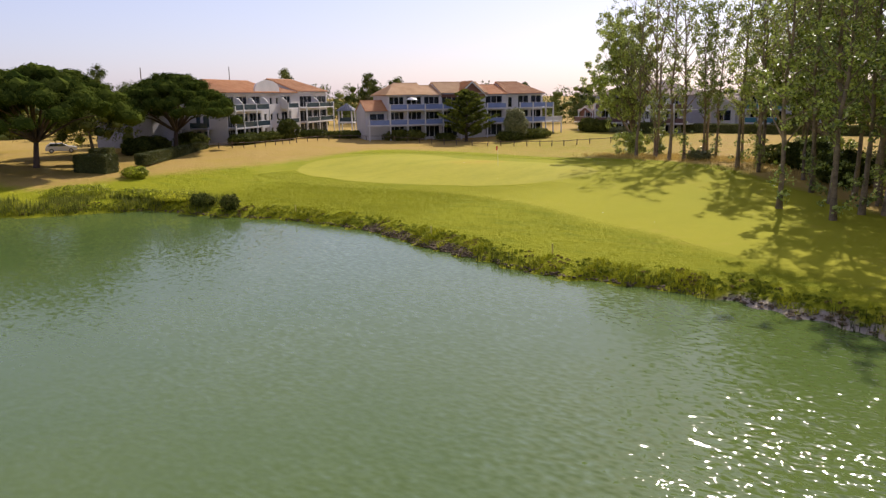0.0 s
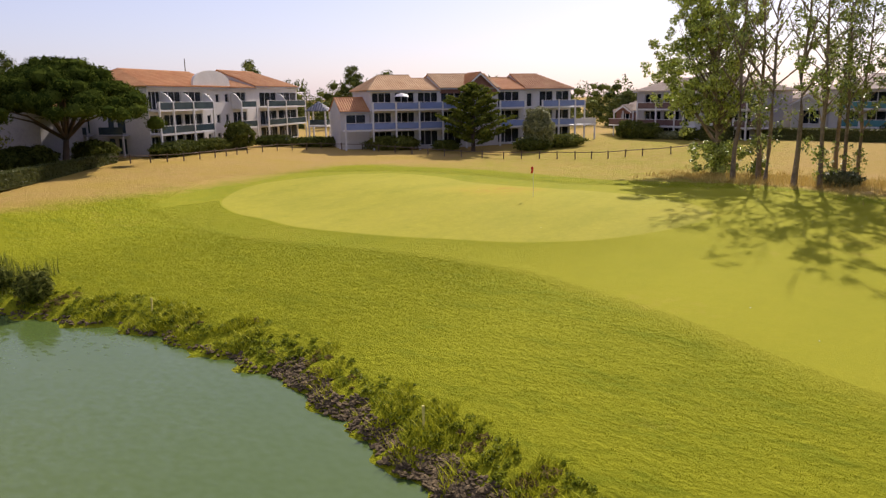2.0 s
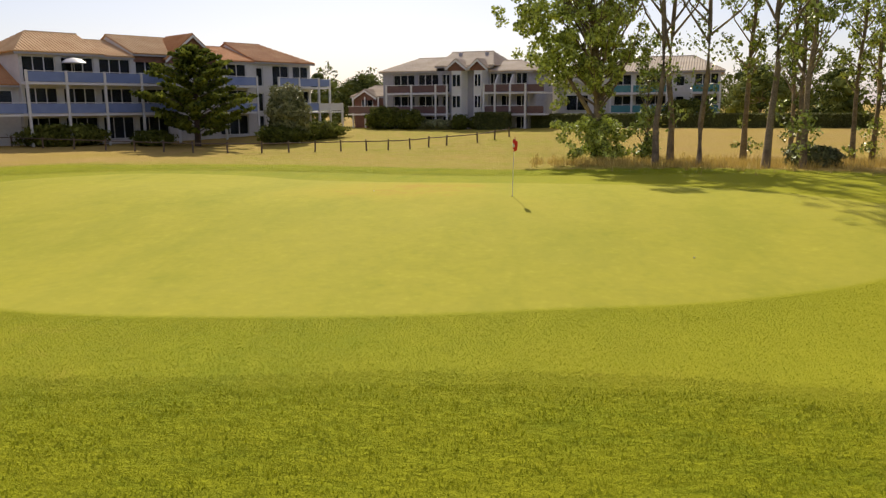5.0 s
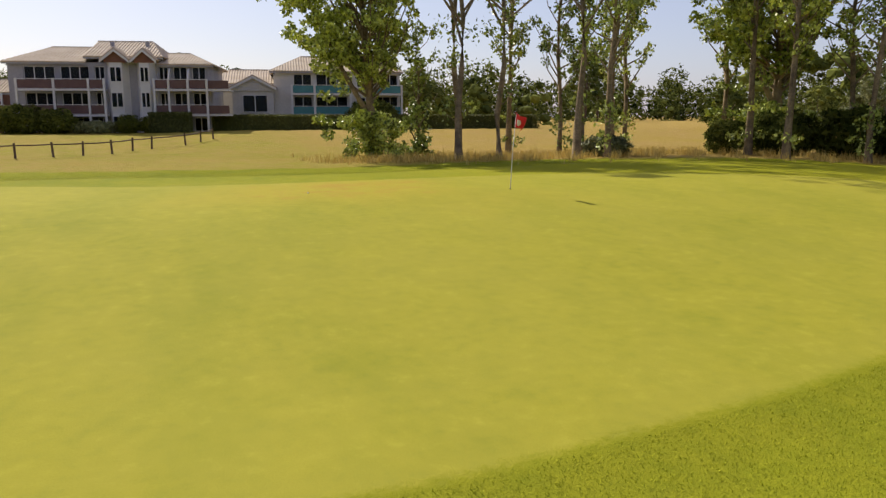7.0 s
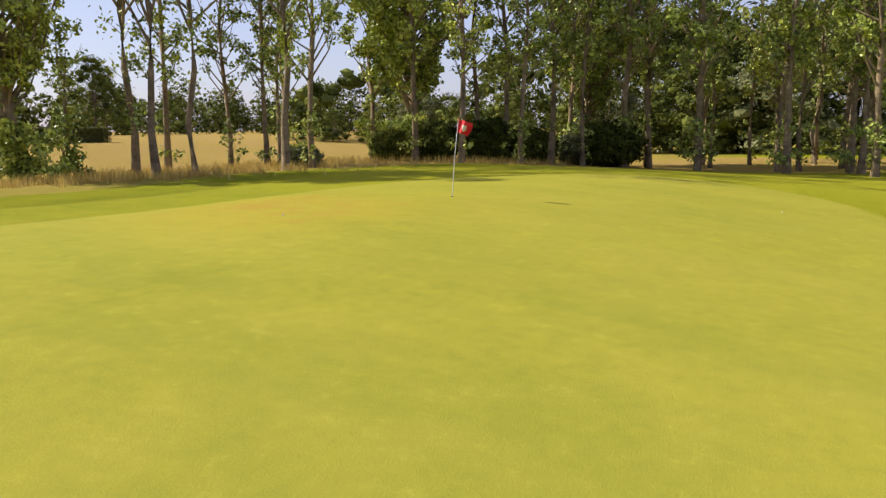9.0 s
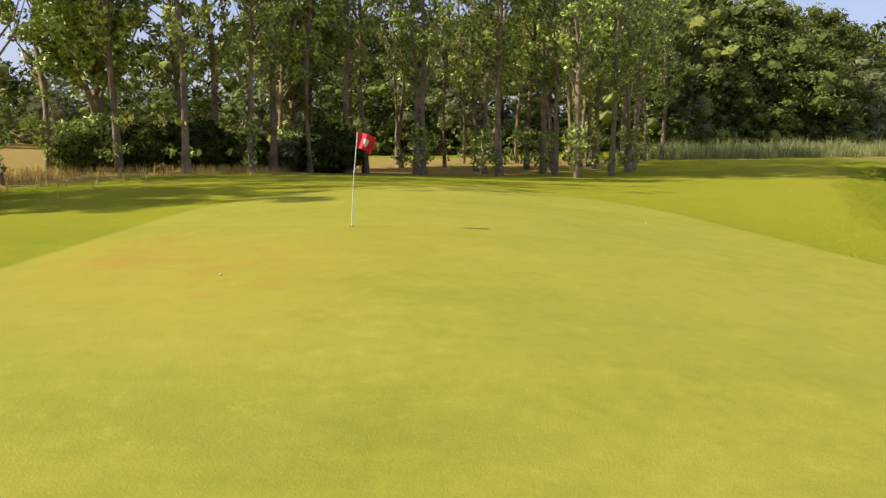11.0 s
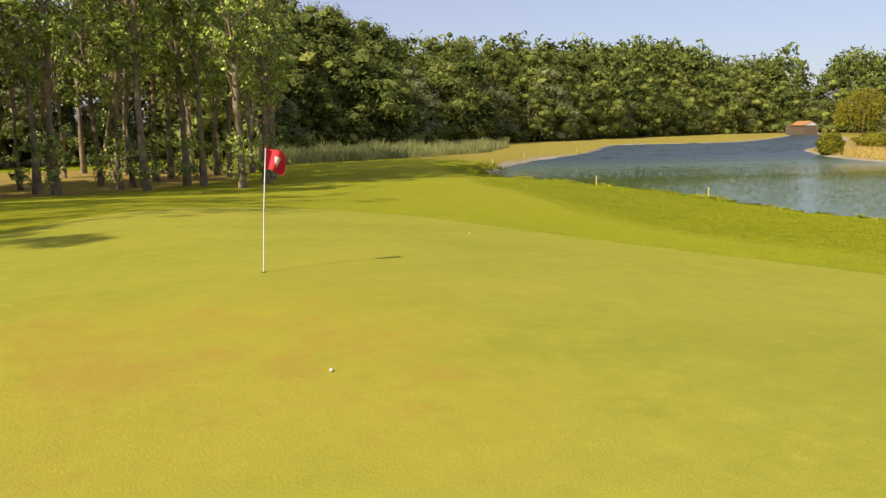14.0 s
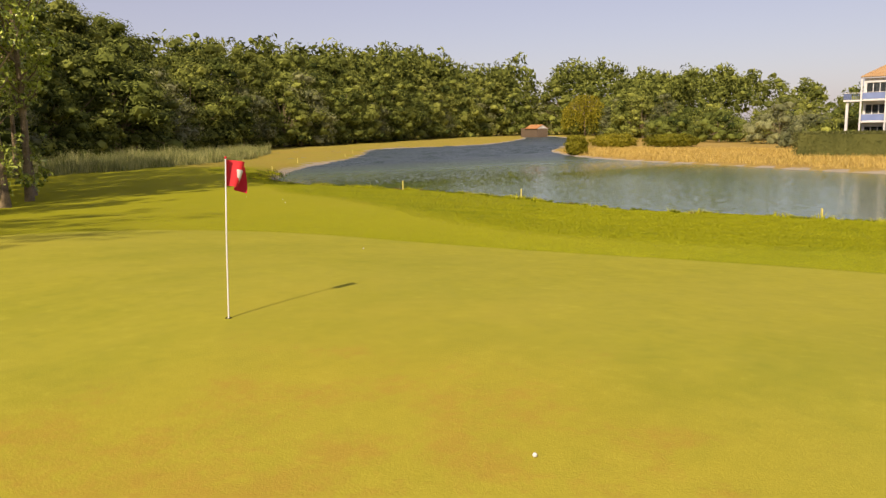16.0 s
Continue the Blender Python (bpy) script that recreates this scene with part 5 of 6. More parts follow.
def layered_conifer(seed, height, spread, leaves, label):
    """A spreading cypress with sprays in rising tiers."""
    r = np.random.default_rng(seed)
    base = tagged(new("cypress_tree"), label, "cypress")
    verts, faces = [], []
    tube(verts, faces, [(0, 0, -0.3), (0.1, 0, height * 0.5), (0, 0, height * 0.92)], [0.35, 0.22, 0.03], 8)
    cen, size = [], []
    for k in range(70):
        u = (k + 0.5) / 70
        z0 = height * (0.08 + 0.84 * u)
        a = k * 2.4
        reach = spread * (1 - u ** 1.8) ** 0.8 * (0.55 + 0.45 * min(1, u / 0.18)) * r.uniform(0.62, 1.15)
        tip = np.array([math.cos(a) * reach, math.sin(a) * reach, z0 + reach * 0.34])
        tube(verts, faces, [(0, 0, z0), tip * np.array([0.5, 0.5, 1]) - np.array([0, 0, reach * 0.08]), tip], [0.06, 0.04, 0.01], 5)
        n = leaves // 70
        w = r.uniform(0.15, 1.05, n) ** 0.7
        root = np.array([0, 0, z0])
        p = root + (tip - root) * w[:, None] + r.normal(size=(n, 3)) * np.array([0.24, 0.24, 0.08]) * (0.6 + 0.5 * reach / spread)
        cen.append(p)
        size.append(r.uniform(0.12, 0.3, n))
    mesh_part("trunk", verts, faces, PINE_BARK, base, "", True)
    crown_part(np.concatenate(cen), np.concatenate(size), r, CYPRESS_LEAF, base)
    return base


def weeping_willow(seed, height, spread, leaves):
    r = np.random.default_rng(seed)
    base = tagged(new("willow_tree"), "yellow-green weeping willow at the water's edge", "willow")
    verts, faces = [], []
    tube(verts, faces, [(0, 0, -0.3), (0.3, 0, height * 0.3), (0, 0.3, height * 0.6)], [0.5, 0.4, 0.2], 8)
    n = 260
    a, rr = r.uniform(0, 6.283, n), spread * np.sqrt(r.uniform(0.02, 1, n))
    top = height * (1 - 0.45 * (rr / spread) ** 2) + r.normal(0, 0.3, n)
    pick = r.integers(0, n, leaves)
    drop = r.uniform(0, 1, leaves) ** 1.3
    z = top[pick] - drop * (top[pick] - 0.8) * r.uniform(0.5, 1, n)[pick]
    cen = np.stack([np.cos(a[pick]) * rr[pick] * (1 + 0.1 * drop), np.sin(a[pick]) * rr[pick] * (1 + 0.1 * drop), z], 1) + r.normal(0, 0.18, (leaves, 3))
    for k in range(0, 40):
        tip = np.array([math.cos(a[k]) * rr[k], math.sin(a[k]) * rr[k], top[k]])
        tube(verts, faces, [(0.1, 0.1, height * 0.45), tip * 0.6 + np.array([0, 0, height * 0.3]), tip], [0.14, 0.08, 0.02], 5)
    mesh_part("trunk", verts, faces, BARK, base, "", True)
    crown_part(cen, r.uniform(0.25, 0.6, leaves), r, WILLOW_LEAF, base, droop=3.0)
    return base


BROWN_WEED = leafy("dry_weed", (0.13, 0.09, 0.03), (0.40, 0.30, 0.09), 0.3, 0.8)
WEED_LEAF = leafy("weed_leaf", (0.14, 0.18, 0.014), (0.56, 0.58, 0.05), 0.5, 0.6)
CYPRESS_LEAF = leafy("cypress_spray", (0.03, 0.05, 0.01), (0.30, 0.33, 0.05), 0.3, 0.8, 0.05)
at(stone_pine(31, 11.4, 9.8, 46000, "broad umbrella-shaped stone pine beside the white house", 0.48), -57.5, -5.7)
at(stone_pine(32, 12.2, 12.5, 60000, "old umbrella-shaped stone pine over dry lawn", 0.5), -50.5, -31.5)
at(stone_pine(33, 13.5, 9.5, 30000, "dark stone pine behind the parked car", 0.45), -66, -36)
for sd, x, y, hh, sp in ((34, -62, -17, 9.5, 5.5), (35, -74, -2, 11, 5), (36, -80, -24, 12, 6), (37, -86, 6, 12, 6), (38, -98, -20, 13, 6)):
    at(tagged(round_tree(sd, hh, sp, 5200, WOOD_LEAF, 0.25, 52, 0.22, 0.5, 0.22), "broad-leaved garden tree by the car park", "tree"), x, y)
for sd, x, y, hh, sp in ((38, 112, 160, 24, 6), (36, 122, 168, 20, 5.5), (39, -100, -34, 19, 4.5), (40, -106, -26, 18, 4), (41, -112, 14, 17, 4)):
    at(tagged(round_tree(sd, hh, sp, 5200, PINE_LEAF, 0.25, 46, 0.3, 0.9, 0.2, PINE_BARK), "tall dark conifer behind the gardens", "tree"), x, y)
for sd, x, y, hh, sp in ((42, -104, 62, 16, 3.4), (43, -92, 82, 15, 3.6), (44, -84, 84, 13, 4.5), (45, -70, 92, 8.5, 6), (46, -60, 90, 8, 6), (47, -14, 96, 9.5, 6), (48, -20, 92, 9, 5.5), (49, -26, 84, 8, 4), (50, 34, 92, 9, 5), (51, -50, 96, 8, 6)):
    at(tagged(round_tree(sd, hh, sp, 5200, WOOD_LEAF, 0.25, 52, 0.25, 0.5, 0.2), "leafy tree behind the apartment houses", "tree"), x, y)
at(layered_conifer(52, 10.6, 5.8, 15000, "spreading dark green cypress in front of the middle house"), -33.2, 42.3)
shr = [(61, -60.2, 11.2, 5.5, 2.2, 2.0, 112, SHRUB_LEAF, "dark rounded shrub bed below the white house"),
       (62, -62.0, 18.5, 3.0, 2.0, 2.0, 100, SHRUB_LEAF, "dark rounded shrub below the white house"),
       (63, -63.0, 24.0, 2.2, 2.2, 4.2, 0, SHRUB_LEAF, "ball-shaped clipped shrub beside the fence"),
       (64, -63.0, 31.0, 3.4, 2.0, 1.8, 60, SHRUB_LEAF, "low dark shrub behind the fence"),
       (65, -56.5, 33.5, 4.0, 1.8, 1.6, 40, SHRUB_LEAF, "low dark shrub behind the fence"),
       (66, -44.0, 37.0, 4.2, 1.8, 2.1, 54, SHRUB_LEAF, "brownish dense shrub before the blue balconies"),
       (67, -37.5, 41.5, 2.2, 1.8, 1.6, 54, SHRUB_LEAF, "small dark shrub before the blue balconies"),
       (68, -25.8, 48.5, 2.3, 2.1, 6.2, 54, OLIVE_LEAF, "airy grey-green olive shrub"),
       (69, -23.6, 52.2, 3.6, 2.0, 2.0, 54, SHRUB_LEAF, "dark rounded shrub behind the rail fence"),
       (70, -26.0, 47.0, 3.0, 2.0, 1.9, 54, SHRUB_LEAF, "dark rounded shrub behind the rail fence"),
       (71, -19.5, 68.0, 2.4, 1.8, 3.0, 0, SHRUB_LEAF, "dark rounded shrub before the bay towers"),
       (72, -16.2, 67.8, 2.2, 1.8, 2.6, 0, SHRUB_LEAF, "dark rounded shrub before the bay towers"),
       (73, -12.6, 68.0, 3.2, 1.3, 1.3, 0, OLIVE_LEAF, "low pale shrub before the bay towers"),
       (74, -9.2, 66.5, 1.2, 1.2, 2.0, 0, SHRUB_LEAF, "small round shrub before the bay towers"),
       (75, -6.8, 66.8, 1.6, 1.3, 1.7, 0, SHRUB_LEAF, "small round shrub before the bay towers"),
       (76, 19.5, 71.0, 3.2, 2.4, 3.6, 0, SHRUB_LEAF, "bright green bush beside the teal balconies"),
       (77, 38.0, 5.4, 3.0, 2.4, 3.6, 0, SHRUB_LEAF, "dark evergreen bush under the poplars"),
       (78, 33.4, 14.0, 2.6, 2.2, 3.4, 0, SHRUB_LEAF, "dark evergreen bush under the poplars"),
       (79, 36.2, 11.4, 2.6, 2.0, 2.8, 0, SHRUB_LEAF, "dark evergreen bush under the poplars"),
       (80, 30.8, 17.2, 2.4, 2.0, 3.0, 0, SHRUB_LEAF, "dark evergreen bush under the poplars"),
       (81, 28.0, 19.6, 1.6, 1.6, 2.4, 0, SHRUB_LEAF, "leafy bush in the dry grass under the poplars"),
       (82, 18.4, 20.4, 1.7, 1.2, 1.4, 0, OLIVE_LEAF, "grey-green bush at the foot of a poplar"),
       (83, 39.6, 8.6, 2.0, 1.8, 2.6, 0, OLIVE_LEAF, "pale leafy bush under the poplars"),
       (84, 52.0, -116.0, 2.2, 1.9, 3.6, 0, WILLOW_LEAF, "yellow-green bush on the point of the lake shore"),
       (85, 60.0, -150.0, 5.0, 4.0, 3.2, 0, WILLOW_LEAF, "yellow-green shrub on the far bank"),
       (86, 50.0, -158.0, 6.0, 4.0, 3.0, 0, WILLOW_LEAF, "low yellow-green shrub on the far bank"),
       (87, -34.0, -28.0, 2.0, 1.5, 1.3, 0, WEED_LEAF, "dark shrub on the lake bank"),
       (88, -23.0, -34.8, 2.8, 1.6, 0.9, 20, WEED_LEAF, "reedy shrub at the water's edge"),
       (89, -18.0, -33.6, 2.4, 1.6, 0.8, 20, WEED_LEAF, "reedy shrub at the water's edge"),
       (90, -9.6, -33.6, 1.0, 0.9, 1.4, 0, SHRUB_LEAF, "dark tuft-like shrub at the water's edge"),
       (91, -13.4, -34.0, 1.5, 1.0, 1.2, 0, SHRUB_LEAF, "dark tuft-like shrub at the water's edge"),
       (92, -29.0, -38.0, 3.4, 2.4, 1.0, 60, WEED_LEAF, "reedy shrub at the water's edge"),
       (93, -56.0, -13.0, 4.0, 2.4, 2.6, 120, SHRUB_LEAF, "dark rounded garden shrub by the hedge"),
       (94, -60.0, -8.0, 3.6, 2.2, 2.4, 0, SHRUB_LEAF, "dark rounded garden shrub under the stone pine"),
       (95, -61.0, 0.0, 3.2, 2.4, 2.6, 0, SHRUB_LEAF, "dark rounded garden shrub under the stone pine")]
for sd, x, y, rx, ry, hh, turn, mat, text in shr:
    big = rx * hh
    ob = shrub(sd, rx, ry, hh, int(900 + 260 * big), mat, 0.13 + 0.012 * min(10, big), text)
    at(ob, x, y, turn)
# clipped hedges
for sd, x0, y0, x1, y1, w, hh, text in ((101, -40.5, -23.0, -57.0, -0.5, 0.75, 1.35, "long clipped box hedge along the lawn"), (102, -39.0, -27.8, -43.5, -29.6, 1.3, 2.2, "square clipped dark hedge"),
                                        (103, -7.0, 66.4, -3.0, 65.4, 1.3, 2.1, "square clipped dark hedge behind the rail fence"), (104, -3.5, 70.2, 40.0, 66.0, 0.8, 1.7, "long clipped dark hedge before the houses"),
                                        (105, -47.0, -25.0, -50.0, -22.0, 1.2, 2.0, "square clipped dark hedge"), (106, 16.0, -116.0, -18.0, -115.0, 1.4, 3.6, "tall clipped dark hedge before the house across the lake")):
    L = math.hypot(x1 - x0, y1 - y0)
    ob = shrub(sd, L / 2, w, hh, int(1500 + 620 * L), HEDGE_LEAF, 0.11, text, True, "hedge")
    at(ob, (x0 + x1) / 2, (y0 + y1) / 2, math.degrees(math.atan2(y1 - y0, x1 - x0)))
at(weeping_willow(53, 19, 11, 6000), 150, -322, z=-1.8)
for sd, x, y, rx, hh in ((111, 62, -232, 9, 9), (112, 70, -215, 9, 9), (113, 52, -200, 9, 9), (114, 34, -185, 9, 10), (115, 18, -175, 9, 9), (116, 2, -165, 9, 9), (118, 40, -215, 10, 13), (119, 70, -240, 10, 13), (120, 20, -150, 7, 7), (121, 12, -128, 6, 6)):
    at(tagged(round_tree(sd, hh, rx * 0.85, 5200, OLIVE_LEAF if sd % 3 == 0 else WOOD_LEAF, 0.26, 44, 0.25, 0.55, 0.05), "rounded olive-green tree beyond the dry field", "tree"), x, y)

# ---- rail fence ----
FENCE = [(-55.5, -1.5), (-53.5, 2.5), (-52.5, 6.5), (-53.5, 12), (-55.5, 19), (-56.0, 25), (-53.0, 31), (-47.0, 33.5), (-38, 33.8), (-30, 34.4), (-24, 35.6), (-19.5, 37.2), (-15.0, 38.5), (-11.2, 40.2), (-8.2, 44.3), (-5.4, 47.0), (-3.8, 50.0), (-2.4, 52.6)]
spots = []
for (x0, y0), (x1, y1) in zip(FENCE, FENCE[1:]):
    n = max(1, round(math.hypot(x1 - x0, y1 - y0) / 2.6))
    spots += [(x0 + (x1 - x0) * k / n, y0 + (y1 - y0) * k / n) for k in range(n)]
spots.append(FENCE[-1])
fence = tagged(new("rail_fence"), "low weathered wooden rail fence round the gardens", "fence")
bm = bmesh.new()
bmesh.ops.create_cone(bm, cap_ends=True, segments=8, radius1=0.085, radius2=0.075, depth=1.35)
bmesh.ops.bevel(bm, geom=[e for e in bm.edges if all(v.co.z > 0.6 for v in e.verts)], offset=0.02, segments=1)
post_mesh = bpy.data.meshes.new("post")
bm.to_mesh(post_mesh), bm.free()
post_mesh.materials.append(TIMBER)
for i, (x, y) in enumerate(spots):
    p = new("post", post_mesh)
    p.parent = fence
    p.matrix_basis = pose(x, y, gz(x, y) + 0.36, 2 * math.sin(i * 3.1), 2 * math.cos(i * 1.7), 40 * i)
for (x0, y0), (x1, y1) in zip(spots, spots[1:]):
    verts, faces = [], []
    tube(verts, faces, [(x0, y0, gz(x0, y0) + 0.86), ((x0 + x1) / 2, (y0 + y1) / 2, (gz(x0, y0) + gz(x1, y1)) / 2 + 0.84), (x1, y1, gz(x1, y1) + 0.86)], [0.05, 0.052, 0.05], 6)
    mesh_part("rail", verts, faces, TIMBER, fence, "", True)

# ---- flag, cup, stakes, balls ----
flag = tagged(new("golf_flag"), "white golf flagstick with a red flag in the hole", "golf flag")
flag.location = (0, 0, gz(0, 0) + 0.005)
verts, faces = [], []
tube(verts, faces, [(0, 0, -0.15), (0.03, -0.08, 1.2), (0.08, -0.19, 2.35)], [0.014, 0.012, 0.009], 8)
mesh_part("stick", verts, faces, WHITE_PAINT, flag, "", True)
bm = bmesh.new()
bmesh.ops.create_uvsphere(bm, u_segments=8, v_segments=6, radius=0.02)
bmesh.ops.translate(bm, verts=bm.verts, vec=(0.08, -0.19, 2.36))
part("knob", bm, RED_CLOTH, flag)
nu, nv = 18, 10
verts = []
for side in (0, 1):
    for j in range(nv + 1):
        for i in range(nu + 1):
            u, v = i / nu, j / nv
            fold = 0.13 * math.sin(u * 8.5 + v * 1.5) * u ** 0.7
            out = 0.46 * u * (0.72 + 0.28 * math.cos(v * 1.6))
            sag = 0.13 * u * u
            verts.append((0.078 - 0.012 * v + out * 0.05 + fold * 0.95, -0.185 + 0.03 * v - out + fold * 0.15 + 0.004 * side, 2.33 - v * 0.38 - sag - 0.04 * u * math.sin(v * 3)))
faces = []
w1 = nu + 1
half = w1 * (nv + 1)
for j in range(nv):
    for i in range(nu):
        a = j * w1 + i
        faces.append((a, a + 1, a + w1 + 1, a + w1))
        faces.append((half + a + w1, half + a + w1 + 1, half + a + 1, half + a))
fl = mesh_part("flag", verts, faces, RED_CLOTH, flag, "red flag, furled by the wind", True)
# a plain white shield on both faces of the cloth
grid = [Vector(v) for v in verts[:half]]
verts, faces = [], []
for side in (-1, 1):
    b = len(verts)
    for j in range(3, 9):
        for i in range(7, 13):
            a, q = j * w1 + i, grid[j * w1 + i]
            lift = (grid[a + 1] - grid[a - 1]).cross(grid[a + w1] - grid[a - w1]).normalized() * 0.005 * side
            narrow = 1 - 0.8 * max(0, (j - 5) / 3) ** 2
            mid_q = grid[j * w1 + 9] * 0.5 + grid[j * w1 + 10] * 0.5
            verts.append(tuple(mid_q + (q - mid_q) * narrow + lift + Vector((0, 0.002, 0))))
    for j in range(5):
        for i in range(5):
            a = b + j * 6 + i
            faces.append((a, a + 1, a + 7, a + 6))
mesh_part("shield", verts, faces, WHITE_PAINT, fl, "white shield emblem", True)
verts, faces = [], []
for i in range(12):
    for rr in (0.046, 0.004):
        a = 2 * math.pi * i / 12
        verts.append((math.cos(a) * rr, math.sin(a) * rr, 0.006 if rr > 0.01 else -0.10))
for i in range(12):
    j = (i + 1) % 12
    faces.append((2 * i, 2 * j, 2 * j + 1, 2 * i + 1))
cup = tagged(mesh_part("hole_cup", verts, faces, DARK_HOLE), "dark hole cup in the green", "golf hole")
cup.location = (0, 0, gz(0, 0) + 0.004)


def stake(x, y, h, mat, label):
    st = tagged(new("marker_stake"), label, "stake", "marker stakes along the lake")
    st.matrix_basis = pose(x, y, gz(x, y), 3 * math.sin(x), 3 * math.cos(y), 20 * x)
    bm = bmesh.new()
    box(bm, -0.035, 0.035, -0.035, 0.035, -0.2, h)
    bmesh.ops.bevel(bm, geom=list(bm.edges), offset=0.008, segments=1)
    part("shaft", bm, mat, st)
    bm = bmesh.new()
    box(bm, -0.037, 0.037, -0.037, 0.037, h - 0.1, h + 0.004)
    part("cap", bm, mat, st)


for x, y in ((26.9, -36.9), (15.6, -35.0), (-2.5, -31.8), (48.5, -43.6), (60.5, -53.5), (76.0, -72.0), (92.0, -99.0), (106, -116)):
    stake(x, y, 0.7, YELLOW_PAINT, "pale yellow wooden marker stake on the lake bank")
stake(56.5, -18.0, 0.7, RED_CLOTH, "small red marker stake under the poplars")
ball = None
for x, y in ((-6.1, 1.6), (24.0, -22.5), (21.0, -20.0), (29.0, -24.0), (5.5, -9.0)):
    if ball is None:
        bm = bmesh.new()
        bmesh.ops.create_icosphere(bm, subdivisions=2, radius=0.0215)
        ball = tagged(part("golf_ball", bm, WHITE_PAINT), "white golf ball lying on the grass", "golf ball", "golf balls on the green")
        one = ball
    else:
        one = copy_thing(ball, Matrix())
    one.matrix_basis = Matrix.Translation((x, y, gz(x, y) + 0.02))

# ---- parked car ----
car = tagged(new("car"), "white estate car parked behind the pines", "car")
car.matrix_basis = pose(-70.5, -17.5, gz(-70.5, -17.5), 0, 0, 242)
bm = bmesh.new()
prof = [(-2.2, 0.35), (-2.25, 0.75), (-1.9, 0.95), (-1.0, 1.02), (-0.3, 1.5), (1.5, 1.55), (2.15, 1.05), (2.25, 0.6), (2.2, 0.35)]
va, vb = [bm.verts.new((x, -0.85, z)) for x, z in prof], [bm.verts.new((x, 0.85, z)) for x, z in prof]
bm.faces.new(va), bm.faces.new(vb[::-1])
for i in range(len(va)):
    j = (i + 1) % len(va)
    bm.faces.new((va[j], va[i], vb[i], vb[j]))
bmesh.ops.recalc_face_normals(bm, faces=bm.faces)
bmesh.ops.bevel(bm, geom=list(bm.edges), offset=0.07, segments=2)
part("body", bm, CAR_PAINT, car)
for sy in (-0.862, 0.842):
    verts = [(-0.85, sy, 1.05), (1.85, sy, 1.07), (1.4, sy, 1.45), (-0.22, sy, 1.42)]
    verts += [(x, sy + 0.02, z) for x, _, z in verts]
    mesh_part("side_window", verts, [(0, 1, 2, 3), (7, 6, 5, 4), (0, 4, 5, 1), (1, 5, 6, 2), (2, 6, 7, 3), (3, 7, 4, 0)], DARK_PANEL, car)
for sx in (-1.4, 1.4):
    for sy in (-0.78, 0.78):
        bm = bmesh.new()
        bmesh.ops.create_cone(bm, cap_ends=True, segments=18, radius1=0.33, radius2=0.33, depth=0.2)
        w = part("wheel", bm, RUBBER, car)
        w.matrix_basis = pose(sx, sy, 0.33, 90)
        bm = bmesh.new()
        bmesh.ops.create_cone(bm, cap_ends=True, segments=12, radius1=0.2, radius2=0.2, depth=0.22)
        part("rim", bm, WHITE_PAINT, w)

# ---- parasol and chairs on the middle house's balcony ----
par = tagged(new("parasol"), "open white parasol on a balcony", "parasol")
par.matrix_basis = pose(-43.35, 38.45, 5.97)
verts, faces = [], []
tube(verts, faces, [(0, 0, 0), (0, 0, 2.3)], [0.03, 0.03], 6)
mesh_part("pole", verts, faces, WHITE_PAINT, par)
verts, faces = [(0, 0, 2.35)], []
for k in range(12):
    a = 2 * math.pi * k / 12
    verts += [(math.cos(a) * 0.7, math.sin(a) * 0.7, 2.2), (math.cos(a) * 1.15, math.sin(a) * 1.15, 1.85)]
for k in range(12):
    a, b = 1 + 2 * k, 1 + 2 * ((k + 1) % 12)
    faces += [(0, a, b), (a, a + 1, b + 1, b)]
mesh_part("canopy", verts, faces, WHITE_PAINT, par, "", True)


def garden_chair(m):
    c = tagged(new("garden_chair"), "white plastic garden chair on a balcony", "chair", "garden chairs on balconies")
    c.matrix_basis = m
    boxes("seat", WHITE_PAINT, c, (-0.24, 0.24, -0.24, 0.24, 0.4, 0.44))
    boxes("backrest", WHITE_PAINT, c, (-0.24, 0.24, 0.2, 0.24, 0.45, 0.9))
    for sx in (-0.21, 0.21):
        for sy in (-0.21, 0.21):
            boxes("leg", WHITE_PAINT, c, (sx - 0.02, sx + 0.02, sy - 0.02, sy + 0.02, 0.0, 0.4))
    return c


first = garden_chair(pose(-61.7, 11.0, 6.46, 0, 0, 200))
hw = pose(-61.0, 7.8, 0.6, 0, 0, math.degrees(math.atan2(43.8, -18.1)))
hm = pose(-46.8, 35.3, 0.45, 0, 0, math.degrees(math.atan2(27.1, 19.5)))
first.matrix_basis = hw @ pose(1.0, -0.9, 5.86, 0, 0, 30)
for base_m, x, z in ((hw, 2.2, 5.86), (hw, 5.0, 5.86), (hw, 6.6, 5.86), (hw, 10.0, 5.86), (hw, 41.0, 5.86), (hw, 43.0, 5.86), (hw, 41.5, 2.76), (hm, 28.6, 5.51), (hm, 31.5, 5.51), (hm, 9.5, 5.51)):
    copy_thing(first, base_m @ pose(x, -0.9, z, 0, 0, 70 * x))

# ---- masts on the skyline ----
for x, y, hh in ((-127.5, 62.7, 16.5), (-102.7, 18.7, 15.0), (-108, 95, 11.5)):
    verts, faces = [], []
    tube(verts, faces, [(0, 0, -0.5), (0, 0, hh)], [0.16, 0.1], 8)
    mast = tagged(mesh_part("net_mast", verts, faces, TIMBER), "slim dark net mast beyond the houses", "mast", "net masts")
    mast.location = (x, y, gz(x, y))

